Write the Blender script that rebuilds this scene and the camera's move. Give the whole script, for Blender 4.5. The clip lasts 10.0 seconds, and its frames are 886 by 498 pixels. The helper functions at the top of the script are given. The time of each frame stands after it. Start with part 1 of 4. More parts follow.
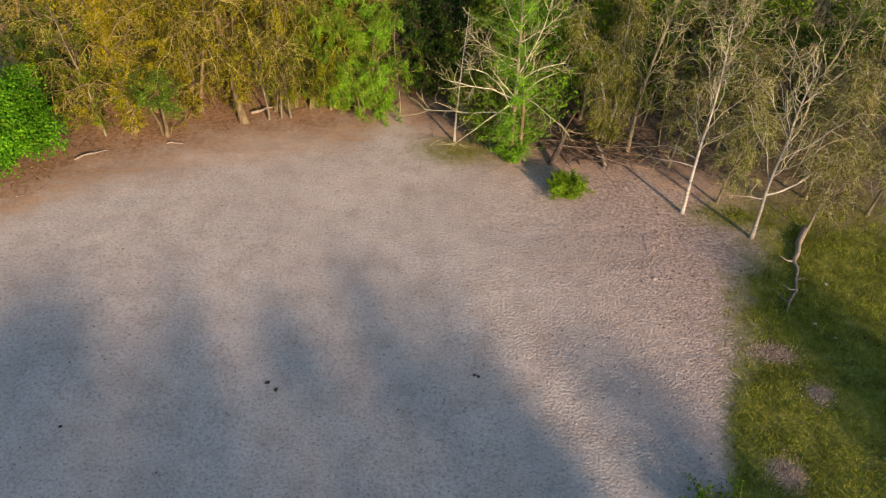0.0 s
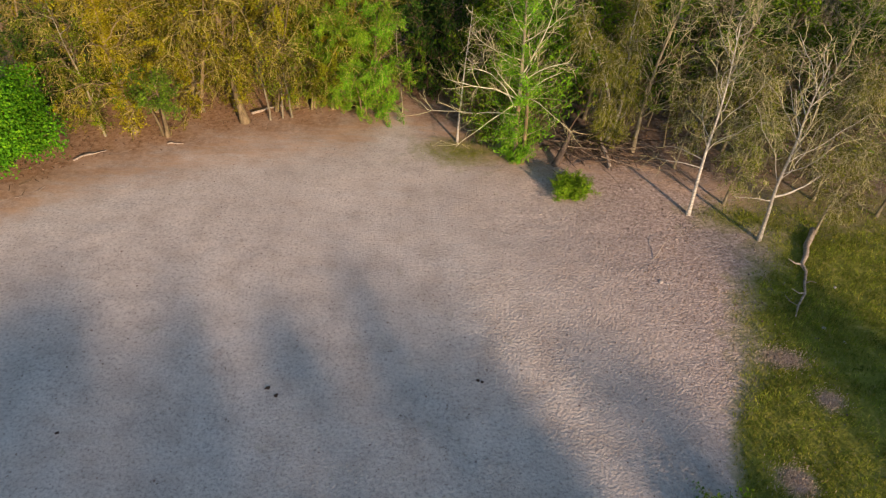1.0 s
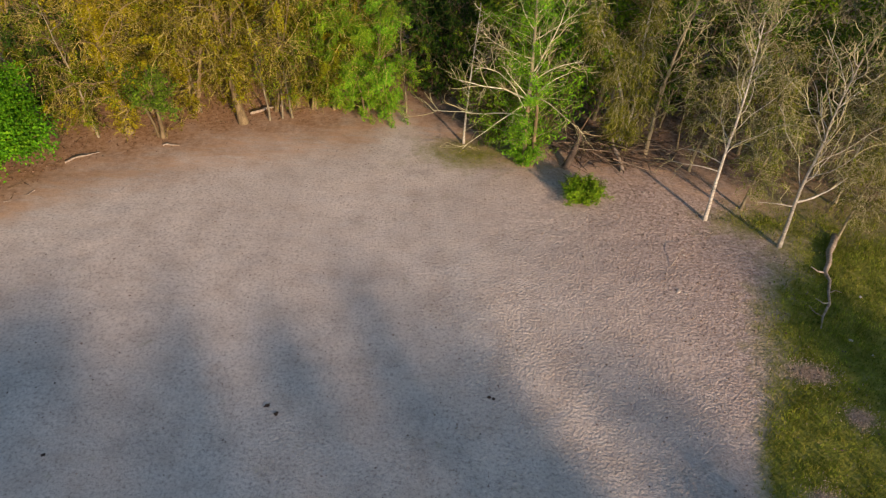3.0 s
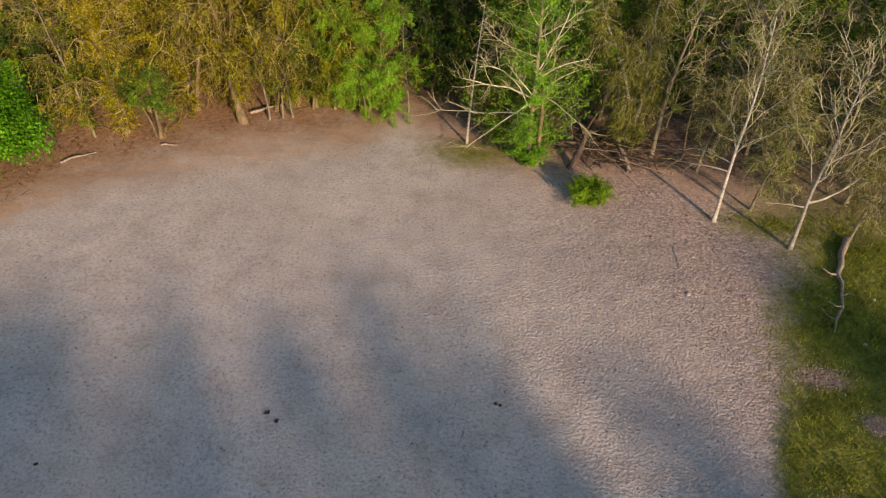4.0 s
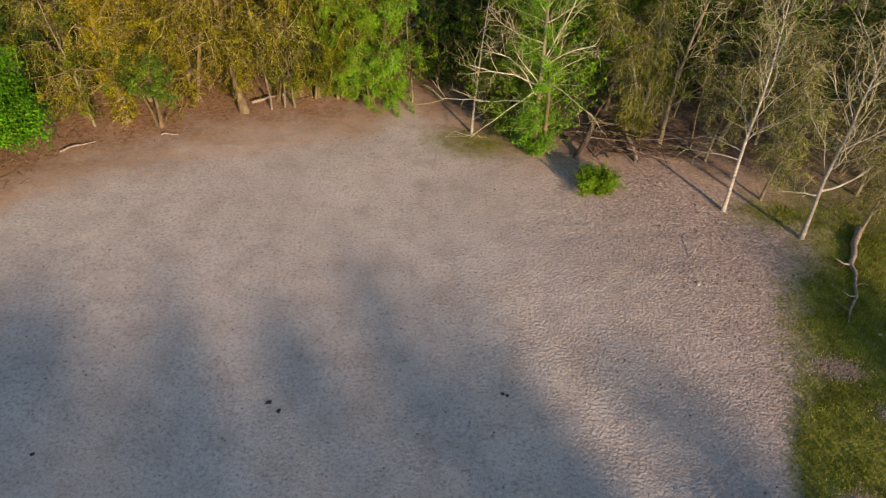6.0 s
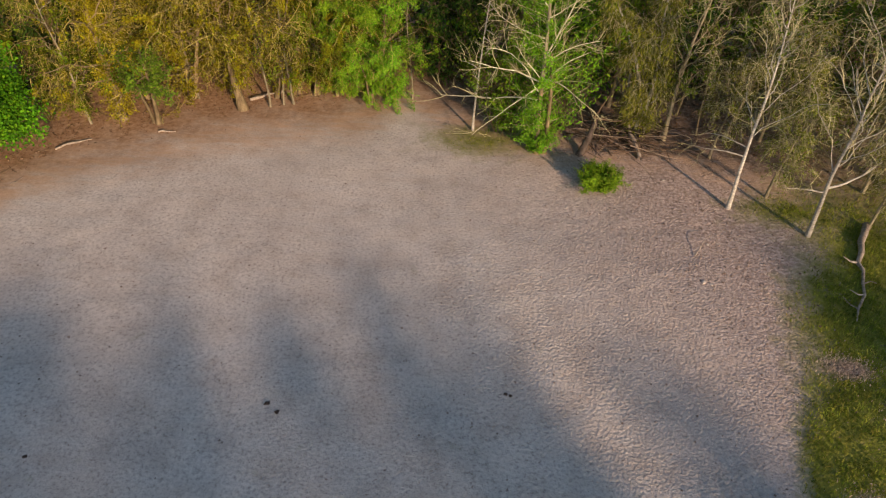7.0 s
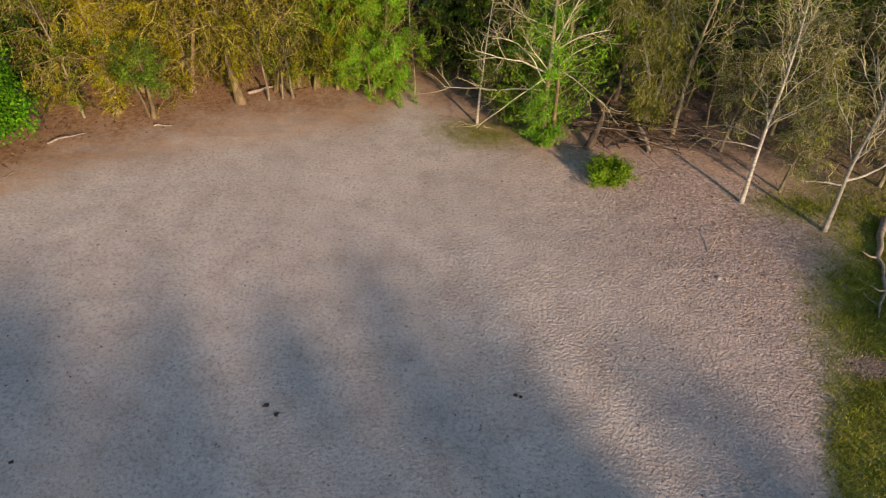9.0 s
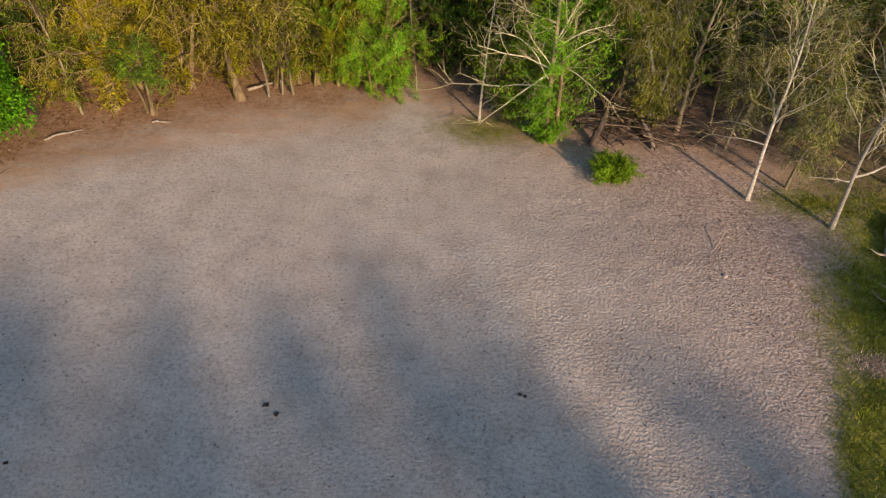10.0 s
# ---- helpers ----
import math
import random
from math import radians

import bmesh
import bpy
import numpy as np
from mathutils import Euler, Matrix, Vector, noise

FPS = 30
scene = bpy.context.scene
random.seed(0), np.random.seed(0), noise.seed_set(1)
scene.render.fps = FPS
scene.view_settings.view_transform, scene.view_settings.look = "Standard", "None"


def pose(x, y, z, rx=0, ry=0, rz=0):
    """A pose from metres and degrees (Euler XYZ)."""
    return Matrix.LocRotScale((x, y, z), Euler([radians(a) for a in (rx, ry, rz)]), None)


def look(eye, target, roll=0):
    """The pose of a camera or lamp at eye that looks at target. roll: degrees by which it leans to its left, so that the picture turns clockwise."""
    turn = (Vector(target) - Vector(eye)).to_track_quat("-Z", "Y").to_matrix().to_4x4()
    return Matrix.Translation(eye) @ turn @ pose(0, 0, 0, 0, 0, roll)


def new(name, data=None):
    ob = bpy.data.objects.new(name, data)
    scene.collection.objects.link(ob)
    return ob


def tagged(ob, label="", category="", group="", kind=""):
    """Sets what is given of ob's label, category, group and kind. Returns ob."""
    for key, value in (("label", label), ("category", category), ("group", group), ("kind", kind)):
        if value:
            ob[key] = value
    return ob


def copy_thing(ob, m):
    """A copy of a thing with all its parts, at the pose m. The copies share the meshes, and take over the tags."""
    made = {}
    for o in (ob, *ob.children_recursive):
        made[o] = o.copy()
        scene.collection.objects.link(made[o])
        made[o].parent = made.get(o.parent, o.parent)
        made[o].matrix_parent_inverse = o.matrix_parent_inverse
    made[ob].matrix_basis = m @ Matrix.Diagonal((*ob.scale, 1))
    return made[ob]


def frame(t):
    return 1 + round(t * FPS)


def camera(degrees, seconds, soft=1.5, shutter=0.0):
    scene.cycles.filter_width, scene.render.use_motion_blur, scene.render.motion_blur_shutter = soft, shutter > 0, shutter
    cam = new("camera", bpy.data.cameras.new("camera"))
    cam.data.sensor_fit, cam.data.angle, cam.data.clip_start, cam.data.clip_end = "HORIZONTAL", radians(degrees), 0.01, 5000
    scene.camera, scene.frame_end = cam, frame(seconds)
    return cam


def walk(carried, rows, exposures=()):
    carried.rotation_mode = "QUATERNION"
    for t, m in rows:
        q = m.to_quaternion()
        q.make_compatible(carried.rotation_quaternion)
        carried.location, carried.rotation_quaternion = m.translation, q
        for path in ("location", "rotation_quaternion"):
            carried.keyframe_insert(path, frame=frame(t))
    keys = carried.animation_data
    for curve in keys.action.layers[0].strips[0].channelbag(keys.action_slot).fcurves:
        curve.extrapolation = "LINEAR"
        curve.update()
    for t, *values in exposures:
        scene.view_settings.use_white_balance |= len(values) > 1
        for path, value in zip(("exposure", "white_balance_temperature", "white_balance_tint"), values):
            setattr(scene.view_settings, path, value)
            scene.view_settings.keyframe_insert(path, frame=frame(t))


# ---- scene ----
cam = camera(67.0, 10.0, soft=1.25)
PATH = [
    (0, (0.018, -0.261, 17.839), (0.01, 1.297, 16.584), 3.1),
    (0.5, (-0.004, -0.097, 17.776), (-0.014, 1.46, 16.521), 3.1),
    (1, (-0.026, 0.13, 17.707), (-0.04, 1.685, 16.45), 3.0),
    (1.5, (-0.092, 0.376, 17.63), (-0.106, 1.93, 16.371), 3.0),
    (2, (-0.198, 0.656, 17.504), (-0.21, 2.208, 16.243), 3.0),
    (2.5, (-0.285, 0.967, 17.377), (-0.297, 2.518, 16.115), 3.1),
    (4, (-0.548, 1.765, 16.858), (-0.559, 3.319, 15.599), 3.1),
    (4.5, (-0.588, 1.844, 16.716), (-0.602, 3.397, 15.456), 3.0),
    (5, (-0.623, 1.865, 16.565), (-0.64, 3.417, 15.304), 3.0),
    (5.5, (-0.63, 1.856, 16.424), (-0.647, 3.407, 15.161), 3.0),
    (7, (-0.728, 2.145, 15.926), (-0.742, 3.698, 14.666), 3.0),
    (7.5, (-0.755, 2.293, 15.78), (-0.772, 3.845, 14.519), 2.9),
    (8, (-0.817, 2.451, 15.602), (-0.831, 4.004, 14.341), 2.9),
    (8.5, (-0.884, 2.578, 15.422), (-0.896, 4.131, 14.162), 2.9),
    (9, (-0.935, 2.705, 15.236), (-0.947, 4.259, 13.977), 2.9),
    (9.5, (-0.97, 2.817, 15.087), (-0.982, 4.371, 13.827), 2.8),
    (10, (-1.016, 2.913, 14.955), (-1.028, 4.467, 13.695), 2.9),
]
walk(cam, [(t, look(eye, target, roll)) for t, eye, target, roll in PATH], exposures=[(0, 0.16), (2.5, 0.02), (10, -0.06)])

# ---- sky and sun ----
SUN_EL = radians(18)
SHADE_X, SHADE_Y = -0.471, 0.882  # the way in which shadows fall on the ground
world = bpy.data.worlds.new("sky")
scene.world = world
world.use_nodes = True
wn = world.node_tree.nodes
sky = wn.new("ShaderNodeTexSky")
sky.sky_type, sky.sun_disc = "NISHITA", False
sky.ozone_density, sky.dust_density = 1.2, 0.8
sky.sun_elevation, sky.sun_rotation = SUN_EL, math.atan2(-SHADE_X, -SHADE_Y)
wn["Background"].inputs["Strength"].default_value = 0.12
world.node_tree.links.new(sky.outputs[0], wn["Background"].inputs["Color"])
sun = new("sun", bpy.data.lights.new("sun", "SUN"))
sun.data.energy, sun.data.angle, sun.data.color = 5.0, radians(1.8), (1.0, 0.65, 0.415)
sun_way = Vector((SHADE_X * math.cos(SUN_EL), SHADE_Y * math.cos(SUN_EL), -math.sin(SUN_EL)))
sun.matrix_basis = look((20, -40, 30), Vector((20, -40, 30)) + sun_way)


# ---- materials ----
def ramp(nodes, stops):
    r = nodes.new("ShaderNodeValToRGB")
    r.color_ramp.elements[0].position, r.color_ramp.elements[0].color = stops[0][0], (*stops[0][1], 1)
    r.color_ramp.elements[1].position, r.color_ramp.elements[1].color = stops[-1][0], (*stops[-1][1], 1)
    for at, colour in stops[1:-1]:
        r.color_ramp.elements.new(at).color = (*colour, 1)
    return r


def noise_node(nt, scale, detail=4, rough=0.6, coords=None):
    n = nt.nodes.new("ShaderNodeTexNoise")
    n.inputs["Scale"].default_value, n.inputs["Detail"].default_value, n.inputs["Roughness"].default_value = scale, detail, rough
    if coords:
        nt.links.new(coords, n.inputs["Vector"])
    return n


def mix_node(nt, kind, fac, a, b):
    m = nt.nodes.new("ShaderNodeMix")
    m.data_type, m.blend_type = "RGBA", kind
    for value, at in ((fac, 0), (a, 6), (b, 7)):
        if isinstance(value, (int, float)):
            m.inputs[at].default_value = value
        elif isinstance(value, tuple):
            m.inputs[at].default_value = (*value, 1)
        else:
            nt.links.new(value, m.inputs[at])
    return m.outputs[2]


def blank(name):
    m = bpy.data.materials.new(name)
    m.use_nodes = True
    return m, m.node_tree, m.node_tree.nodes["Principled BSDF"]


def bark(name, dark, light, scale=6.0, stripes=False):
    """Bark: blotches and fine grain, stretched along the stem."""
    m, nt, b = blank(name)
    tc = nt.nodes.new("ShaderNodeTexCoord")
    mp = nt.nodes.new("ShaderNodeMapping")
    mp.inputs["Scale"].default_value = (1, 1, 4) if stripes else (1, 1, 0.3)
    nt.links.new(tc.outputs["Object"], mp.inputs["Vector"])
    big = noise_node(nt, scale, 5, 0.7, mp.outputs[0])
    r = ramp(nt.nodes, [(0.3, dark), (0.62, light)])
    nt.links.new(big.outputs["Fac"], r.inputs[0])
    info = nt.nodes.new("ShaderNodeObjectInfo")
    hsv = nt.nodes.new("ShaderNodeHueSaturation")
    mr = nt.nodes.new("ShaderNodeMapRange")
    mr.inputs[3].default_value, mr.inputs[4].default_value = 0.75, 1.25
    nt.links.new(info.outputs["Random"], mr.inputs[0])
    nt.links.new(mr.outputs[0], hsv.inputs["Value"])
    nt.links.new(r.outputs[0], hsv.inputs["Color"])
    nt.links.new(hsv.outputs[0], b.inputs["Base Color"])
    b.inputs["Roughness"].default_value = 0.85
    b.inputs["Specular IOR Level"].default_value = 0.2
    fine = noise_node(nt, scale * 5, 3, 0.6, mp.outputs[0])
    bump = nt.nodes.new("ShaderNodeBump")
    bump.inputs["Strength"].default_value, bump.inputs["Distance"].default_value = 0.6, 0.02
    nt.links.new(fine.outputs["Fac"], bump.inputs["Height"])
    nt.links.new(bump.outputs[0], b.inputs["Normal"])
    return m


def leafy(name, stops, through_share=0.1, rough=0.55, old=0.45):
    """Leaves: each island takes its own tint, each tree its own shift; some light passes through. old: brightness of
    the darkened sprays.
    """
    m, nt, b = blank(name)
    geo = nt.nodes.new("ShaderNodeNewGeometry")
    info = nt.nodes.new("ShaderNodeObjectInfo")
    r = ramp(nt.nodes, stops)
    nt.links.new(geo.outputs["Random Per Island"], r.inputs[0])
    hsv = nt.nodes.new("ShaderNodeHueSaturation")
    hm = nt.nodes.new("ShaderNodeMapRange")
    hm.inputs[3].default_value, hm.inputs[4].default_value = 0.485, 0.515
    vm = nt.nodes.new("ShaderNodeMapRange")
    vm.inputs[3].default_value, vm.inputs[4].default_value = 0.8, 1.2
    nt.links.new(info.outputs["Random"], hm.inputs[0])
    nt.links.new(info.outputs["Random"], vm.inputs[0])
    nt.links.new(hm.outputs[0], hsv.inputs["Hue"])
    nt.links.new(vm.outputs[0], hsv.inputs["Value"])
    # the crown's light and dark put into colour: noise darkens some sprays, brightens others
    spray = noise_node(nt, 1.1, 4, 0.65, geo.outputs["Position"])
    spray_shade = ramp(nt.nodes, [(0.38, (old, old, old * 1.1)), (0.5, (0.9, 0.9, 0.9)), (0.62, (1.3, 1.3, 1.2))])
    nt.links.new(spray.outputs["Fac"], spray_shade.inputs[0])
    nt.links.new(mix_node(nt, "MULTIPLY", 1.0, r.outputs[0], spray_shade.outputs[0]), hsv.inputs["Color"])
    nt.links.new(hsv.outputs[0], b.inputs["Base Color"])
    b.inputs["Roughness"].default_value = rough
    b.inputs["Specular IOR Level"].default_value = 0.1
    tr = nt.nodes.new("ShaderNodeBsdfTranslucent")
    nt.links.new(hsv.outputs[0], tr.inputs["Color"])
    mx = nt.nodes.new("ShaderNodeMixShader")
    mx.inputs[0].default_value = through_share
    nt.links.new(b.outputs[0], mx.inputs[1])
    nt.links.new(tr.outputs[0], mx.inputs[2])
    nt.links.new(mx.outputs[0], nt.nodes["Material Output"].inputs[0])
    return m


def plain(name, stops, scale=20.0, rough=0.9):
    m, nt, b = blank(name)
    geo = nt.nodes.new("ShaderNodeNewGeometry")
    n = noise_node(nt, scale, 4, 0.65, geo.outputs["Position"])
    add = nt.nodes.new("ShaderNodeMath")
    add.operation = "MULTIPLY_ADD"
    add.inputs[1].default_value = 0.5
    nt.links.new(geo.outputs["Random Per Island"], add.inputs[0])
    half = nt.nodes.new("ShaderNodeMath")
    half.operation = "MULTIPLY"
    half.inputs[1].default_value = 0.5
    nt.links.new(n.outputs["Fac"], half.inputs[0])
    nt.links.new(half.outputs[0], add.inputs[2])
    r = ramp(nt.nodes, stops)
    nt.links.new(add.outputs[0], r.inputs[0])
    nt.links.new(r.outputs[0], b.inputs["Base Color"])
    b.inputs["Roughness"].default_value = rough
    b.inputs["Specular IOR Level"].default_value = 0.15
    return m


BARK_PALE = bark("pale_bark", (0.18, 0.175, 0.15), (0.57, 0.575, 0.52), 5.0, True)
BARK_OLIVE = bark("olive_bark", (0.11, 0.10, 0.065), (0.33, 0.31, 0.22), 6.0)
BARK_WILLOW = bark("willow_bark", (0.08, 0.062, 0.035), (0.33, 0.27, 0.16), 6.0)
BARK_DARK = bark("dark_bark", (0.06, 0.045, 0.03), (0.20, 0.15, 0.10), 6.0)
BARK_SNAG = bark("snag_bark", (0.04, 0.036, 0.032), (0.15, 0.125, 0.105), 5.0)
BARK_DEAD = bark("dead_wood", (0.20, 0.17, 0.135), (0.54, 0.48, 0.40), 7.0)
BARK_SPREAD = bark("green_grey_bark", (0.34, 0.34, 0.23), (0.76, 0.78, 0.60), 5.0)
TWIG_PALE = plain("pale_twig", [(0.25, (0.13, 0.13, 0.06)), (0.65, (0.58, 0.57, 0.34))], 8)
TWIG_WILLOW = plain("willow_twig", [(0.25, (0.10, 0.08, 0.016)), (0.65, (0.58, 0.52, 0.17))], 8)
TWIG_BROWN = plain("brown_twig", [(0.2, (0.07, 0.055, 0.03)), (0.8, (0.23, 0.185, 0.10))], 8)
# low old: the willow crowns get the strongest painted light-and-dark contrast
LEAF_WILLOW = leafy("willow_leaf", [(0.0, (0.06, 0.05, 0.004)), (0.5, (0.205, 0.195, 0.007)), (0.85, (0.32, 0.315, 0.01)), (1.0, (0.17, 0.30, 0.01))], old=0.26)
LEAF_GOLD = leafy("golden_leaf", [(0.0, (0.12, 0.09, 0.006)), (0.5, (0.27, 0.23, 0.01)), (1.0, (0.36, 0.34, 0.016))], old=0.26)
LEAF_BRIGHT = leafy("bright_leaf", [(0.0, (0.045, 0.16, 0.007)), (0.6, (0.10, 0.33, 0.011)), (1.0, (0.21, 0.45, 0.016))], old=0.62)
LEAF_FRESH = leafy("fresh_leaf", [(0.0, (0.06, 0.14, 0.01)), (0.6, (0.13, 0.29, 0.012)), (1.0, (0.25, 0.40, 0.025))])
LEAF_LIME = leafy("lime_leaf", [(0.0, (0.11, 0.20, 0.01)), (0.5, (0.17, 0.31, 0.012)), (1.0, (0.29, 0.37, 0.02))], old=0.62)
LEAF_SPRING = leafy("spring_leaf", [(0.0, (0.09, 0.12, 0.015)), (0.5, (0.17, 0.21, 0.02)), (1.0, (0.28, 0.31, 0.05))])
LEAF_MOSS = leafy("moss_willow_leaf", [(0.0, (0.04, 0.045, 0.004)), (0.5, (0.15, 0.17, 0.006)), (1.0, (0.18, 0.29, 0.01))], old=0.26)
LEAF_SHRUB = leafy("shrub_leaf", [(0.0, (0.08, 0.20, 0.01)), (0.5, (0.15, 0.34, 0.015)), (1.0, (0.27, 0.44, 0.025))], old=0.62)
# back-row leaves, darkened so the colour itself carries the wood's shade
LEAF_SHADED = leafy("dim_willow_leaf", [(0.0, (0.02, 0.017, 0.004)), (0.5, (0.05, 0.046, 0.006)), (1.0, (0.045, 0.07, 0.008))])
LEAF_MID = leafy("mid_leaf", [(0.0, (0.014, 0.04, 0.006)), (0.6, (0.034, 0.09, 0.01)), (1.0, (0.08, 0.14, 0.014))])
LEAF_OLIVE = leafy("olive_leaf", [(0.0, (0.05, 0.10, 0.01)), (0.5, (0.11, 0.20, 0.012)), (1.0, (0.21, 0.30, 0.025))])
GRASS = leafy("grass_blade", [(0.0, (0.13, 0.19, 0.022)), (0.6, (0.25, 0.31, 0.035)), (1.0, (0.40, 0.37, 0.09))], 0.3, old=0.6)
BRUSH = plain("brushwood", [(0.2, (0.06, 0.045, 0.032)), (0.55, (0.16, 0.125, 0.095)), (0.85, (0.42, 0.36, 0.29))], 3)
STRAW = plain("dry_grass", [(0.2, (0.36, 0.29, 0.22)), (0.8, (0.68, 0.60, 0.50))], 12)
LITTER = plain("fallen_leaf", [(0.1, (0.08, 0.048, 0.028)), (0.5, (0.19, 0.12, 0.075)), (0.9, (0.38, 0.28, 0.19))], 6)
PALE_STONE = plain("pale_stone", [(0.2, (0.30, 0.28, 0.25)), (0.8, (0.55, 0.52, 0.48))], 20)
DUNG = plain("dark_earth", [(0.2, (0.025, 0.02, 0.016)), (0.8, (0.08, 0.06, 0.05))], 25)
CLOD = plain("clod", [(0.1, (0.07, 0.05, 0.04)), (0.5, (0.20, 0.16, 0.135)), (0.9, (0.50, 0.44, 0.40))], 15)


def ground_material():
    m, nt, b = blank("trampled_ground")
    geo = nt.nodes.new("ShaderNodeNewGeometry")
    pos = geo.outputs["Position"]

    def mask(name, edge):
        """The cover's own border, frayed by noise."""
        at = nt.nodes.new("ShaderNodeAttribute")
        at.attribute_name = name
        n = noise_node(nt, edge, 5, 0.7, pos)
        s = nt.nodes.new("ShaderNodeMath")
        s.operation = "MULTIPLY_ADD"
        s.inputs[1].default_value, s.inputs[2].default_value = 1.3, -0.65
        nt.links.new(n.outputs["Fac"], s.inputs[0])
        t = nt.nodes.new("ShaderNodeMath")
        t.operation = "ADD"
        nt.links.new(at.outputs["Fac"], t.inputs[0])
        nt.links.new(s.outputs[0], t.inputs[1])
        r = ramp(nt.nodes, [(0.15, (0, 0, 0)), (0.85, (1, 1, 1))])
        nt.links.new(t.outputs[0], r.inputs[0])
        return r.outputs[0]

    broad = noise_node(nt, 0.22, 4, 0.6, pos)
    sand = ramp(nt.nodes, [(0.3, (0.53, 0.505, 0.47)), (0.5, (0.60, 0.58, 0.54)), (0.7, (0.665, 0.645, 0.605))])
    nt.links.new(broad.outputs["Fac"], sand.inputs[0])
    grit = noise_node(nt, 9, 6, 0.75, pos)
    gr = ramp(nt.nodes, [(0.34, (0.52, 0.49, 0.48)), (0.48, (0.97, 0.97, 0.97)), (0.66, (1.22, 1.2, 1.18))])
    nt.links.new(grit.outputs["Fac"], gr.inputs[0])
    base = mix_node(nt, "MULTIPLY", 0.9, sand.outputs[0], gr.outputs[0])
    stain = noise_node(nt, 0.9, 5, 0.65, pos)
    st = ramp(nt.nodes, [(0.36, (0.72, 0.69, 0.67)), (0.52, (1, 1, 1)), (0.7, (1.08, 1.06, 1.04))])
    nt.links.new(stain.outputs["Fac"], st.inputs[0])
    base = mix_node(nt, "MULTIPLY", 0.45, base, st.outputs[0])
    spots = noise_node(nt, 5.5, 2, 0.5, pos)
    sr = ramp(nt.nodes, [(0.69, (0, 0, 0)), (0.77, (1, 1, 1))])
    nt.links.new(spots.outputs["Fac"], sr.inputs[0])
    base = mix_node(nt, "MIX", sr.outputs[0], base, (0.22, 0.17, 0.15))
    # towards the grass the sand is mixed with brown humus
    side = nt.nodes.new("ShaderNodeSeparateXYZ")
    nt.links.new(pos, side.inputs[0])
    lean = nt.nodes.new("ShaderNodeMath")
    lean.operation = "MULTIPLY_ADD"
    lean.inputs[1].default_value = 0.4
    nt.links.new(side.outputs[1], lean.inputs[0])
    nt.links.new(side.outputs[0], lean.inputs[2])
    humus = nt.nodes.new("ShaderNodeMapRange")
    humus.inputs[1].default_value, humus.inputs[2].default_value, humus.inputs[4].default_value = 9.0, 19.0, 0.85
    nt.links.new(lean.outputs[0], humus.inputs[0])
    crumb = noise_node(nt, 5.5, 5, 0.8, pos)
    # pinkish crumbs: reddish soil, with some of the sun's warm colour painted in
    cr = ramp(nt.nodes, [(0.38, (0.20, 0.15, 0.13)), (0.5, (0.40, 0.325, 0.295)), (0.6, (0.64, 0.55, 0.51))])
    nt.links.new(crumb.outputs["Fac"], cr.inputs[0])
    base = mix_node(nt, "MIX", humus.outputs[0], base, cr.outputs[0])
    # before the willows the sand is stained with tan humus in streaks
    near_wood = nt.nodes.new("ShaderNodeAttribute")
    near_wood.attribute_name = "litter"
    sx = nt.nodes.new("ShaderNodeMapping")
    sx.inputs["Rotation"].default_value, sx.inputs["Scale"].default_value = (0, 0, -0.35), (0.35, 1.3, 1)
    nt.links.new(pos, sx.inputs["Vector"])
    streak = noise_node(nt, 1.3, 5, 0.65, sx.outputs[0])
    sm = nt.nodes.new("ShaderNodeMapRange")
    sm.inputs[1].default_value, sm.inputs[2].default_value = 0.3, 0.62
    nt.links.new(streak.outputs["Fac"], sm.inputs[0])
    wm = nt.nodes.new("ShaderNodeMapRange")
    wm.inputs[1].default_value, wm.inputs[2].default_value, wm.inputs[4].default_value = -0.06, 0.35, 0.95
    nt.links.new(near_wood.outputs["Fac"], wm.inputs[0])
    tan = nt.nodes.new("ShaderNodeMath")
    tan.operation = "MULTIPLY"
    nt.links.new(sm.outputs[0], tan.inputs[0])
    nt.links.new(wm.outputs[0], tan.inputs[1])
    base = mix_node(nt, "MIX", tan.outputs[0], base, (0.60, 0.435, 0.30))
    # leaf litter under the trees
    ln = noise_node(nt, 4, 6, 0.75, pos)
    lit = ramp(nt.nodes, [(0.3, (0.095, 0.072, 0.056)), (0.5, (0.21, 0.168, 0.138)), (0.7, (0.40, 0.335, 0.29))])
    nt.links.new(ln.outputs["Fac"], lit.inputs[0])
    red = ramp(nt.nodes, [(0.3, (0.19, 0.115, 0.06)), (0.5, (0.38, 0.245, 0.145)), (0.7, (0.56, 0.41, 0.28))])
    nt.links.new(ln.outputs["Fac"], red.inputs[0])
    xs = nt.nodes.new("ShaderNodeSeparateXYZ")
    nt.links.new(pos, xs.inputs[0])
    kind = nt.nodes.new("ShaderNodeMapRange")
    kind.inputs[1].default_value, kind.inputs[2].default_value = -5, 5
    nt.links.new(xs.outputs[0], kind.inputs[0])
    floor_mix = mix_node(nt, "MIX", kind.outputs[0], red.outputs[0], lit.outputs[0])
    base = mix_node(nt, "MIX", mask("litter", 0.55), base, floor_mix)
    gn = noise_node(nt, 3, 6, 0.75, pos)
    gras = ramp(nt.nodes, [(0.3, (0.13, 0.16, 0.028)), (0.55, (0.23, 0.255, 0.048)), (0.75, (0.38, 0.33, 0.15))])
    nt.links.new(gn.outputs["Fac"], gras.inputs[0])
    base = mix_node(nt, "MIX", mask("grass", 1.2), base, gras.outputs[0])
    nt.links.new(base, b.inputs["Base Color"])
    b.inputs["Roughness"].default_value = 0.95
    b.inputs["Specular IOR Level"].default_value = 0.15
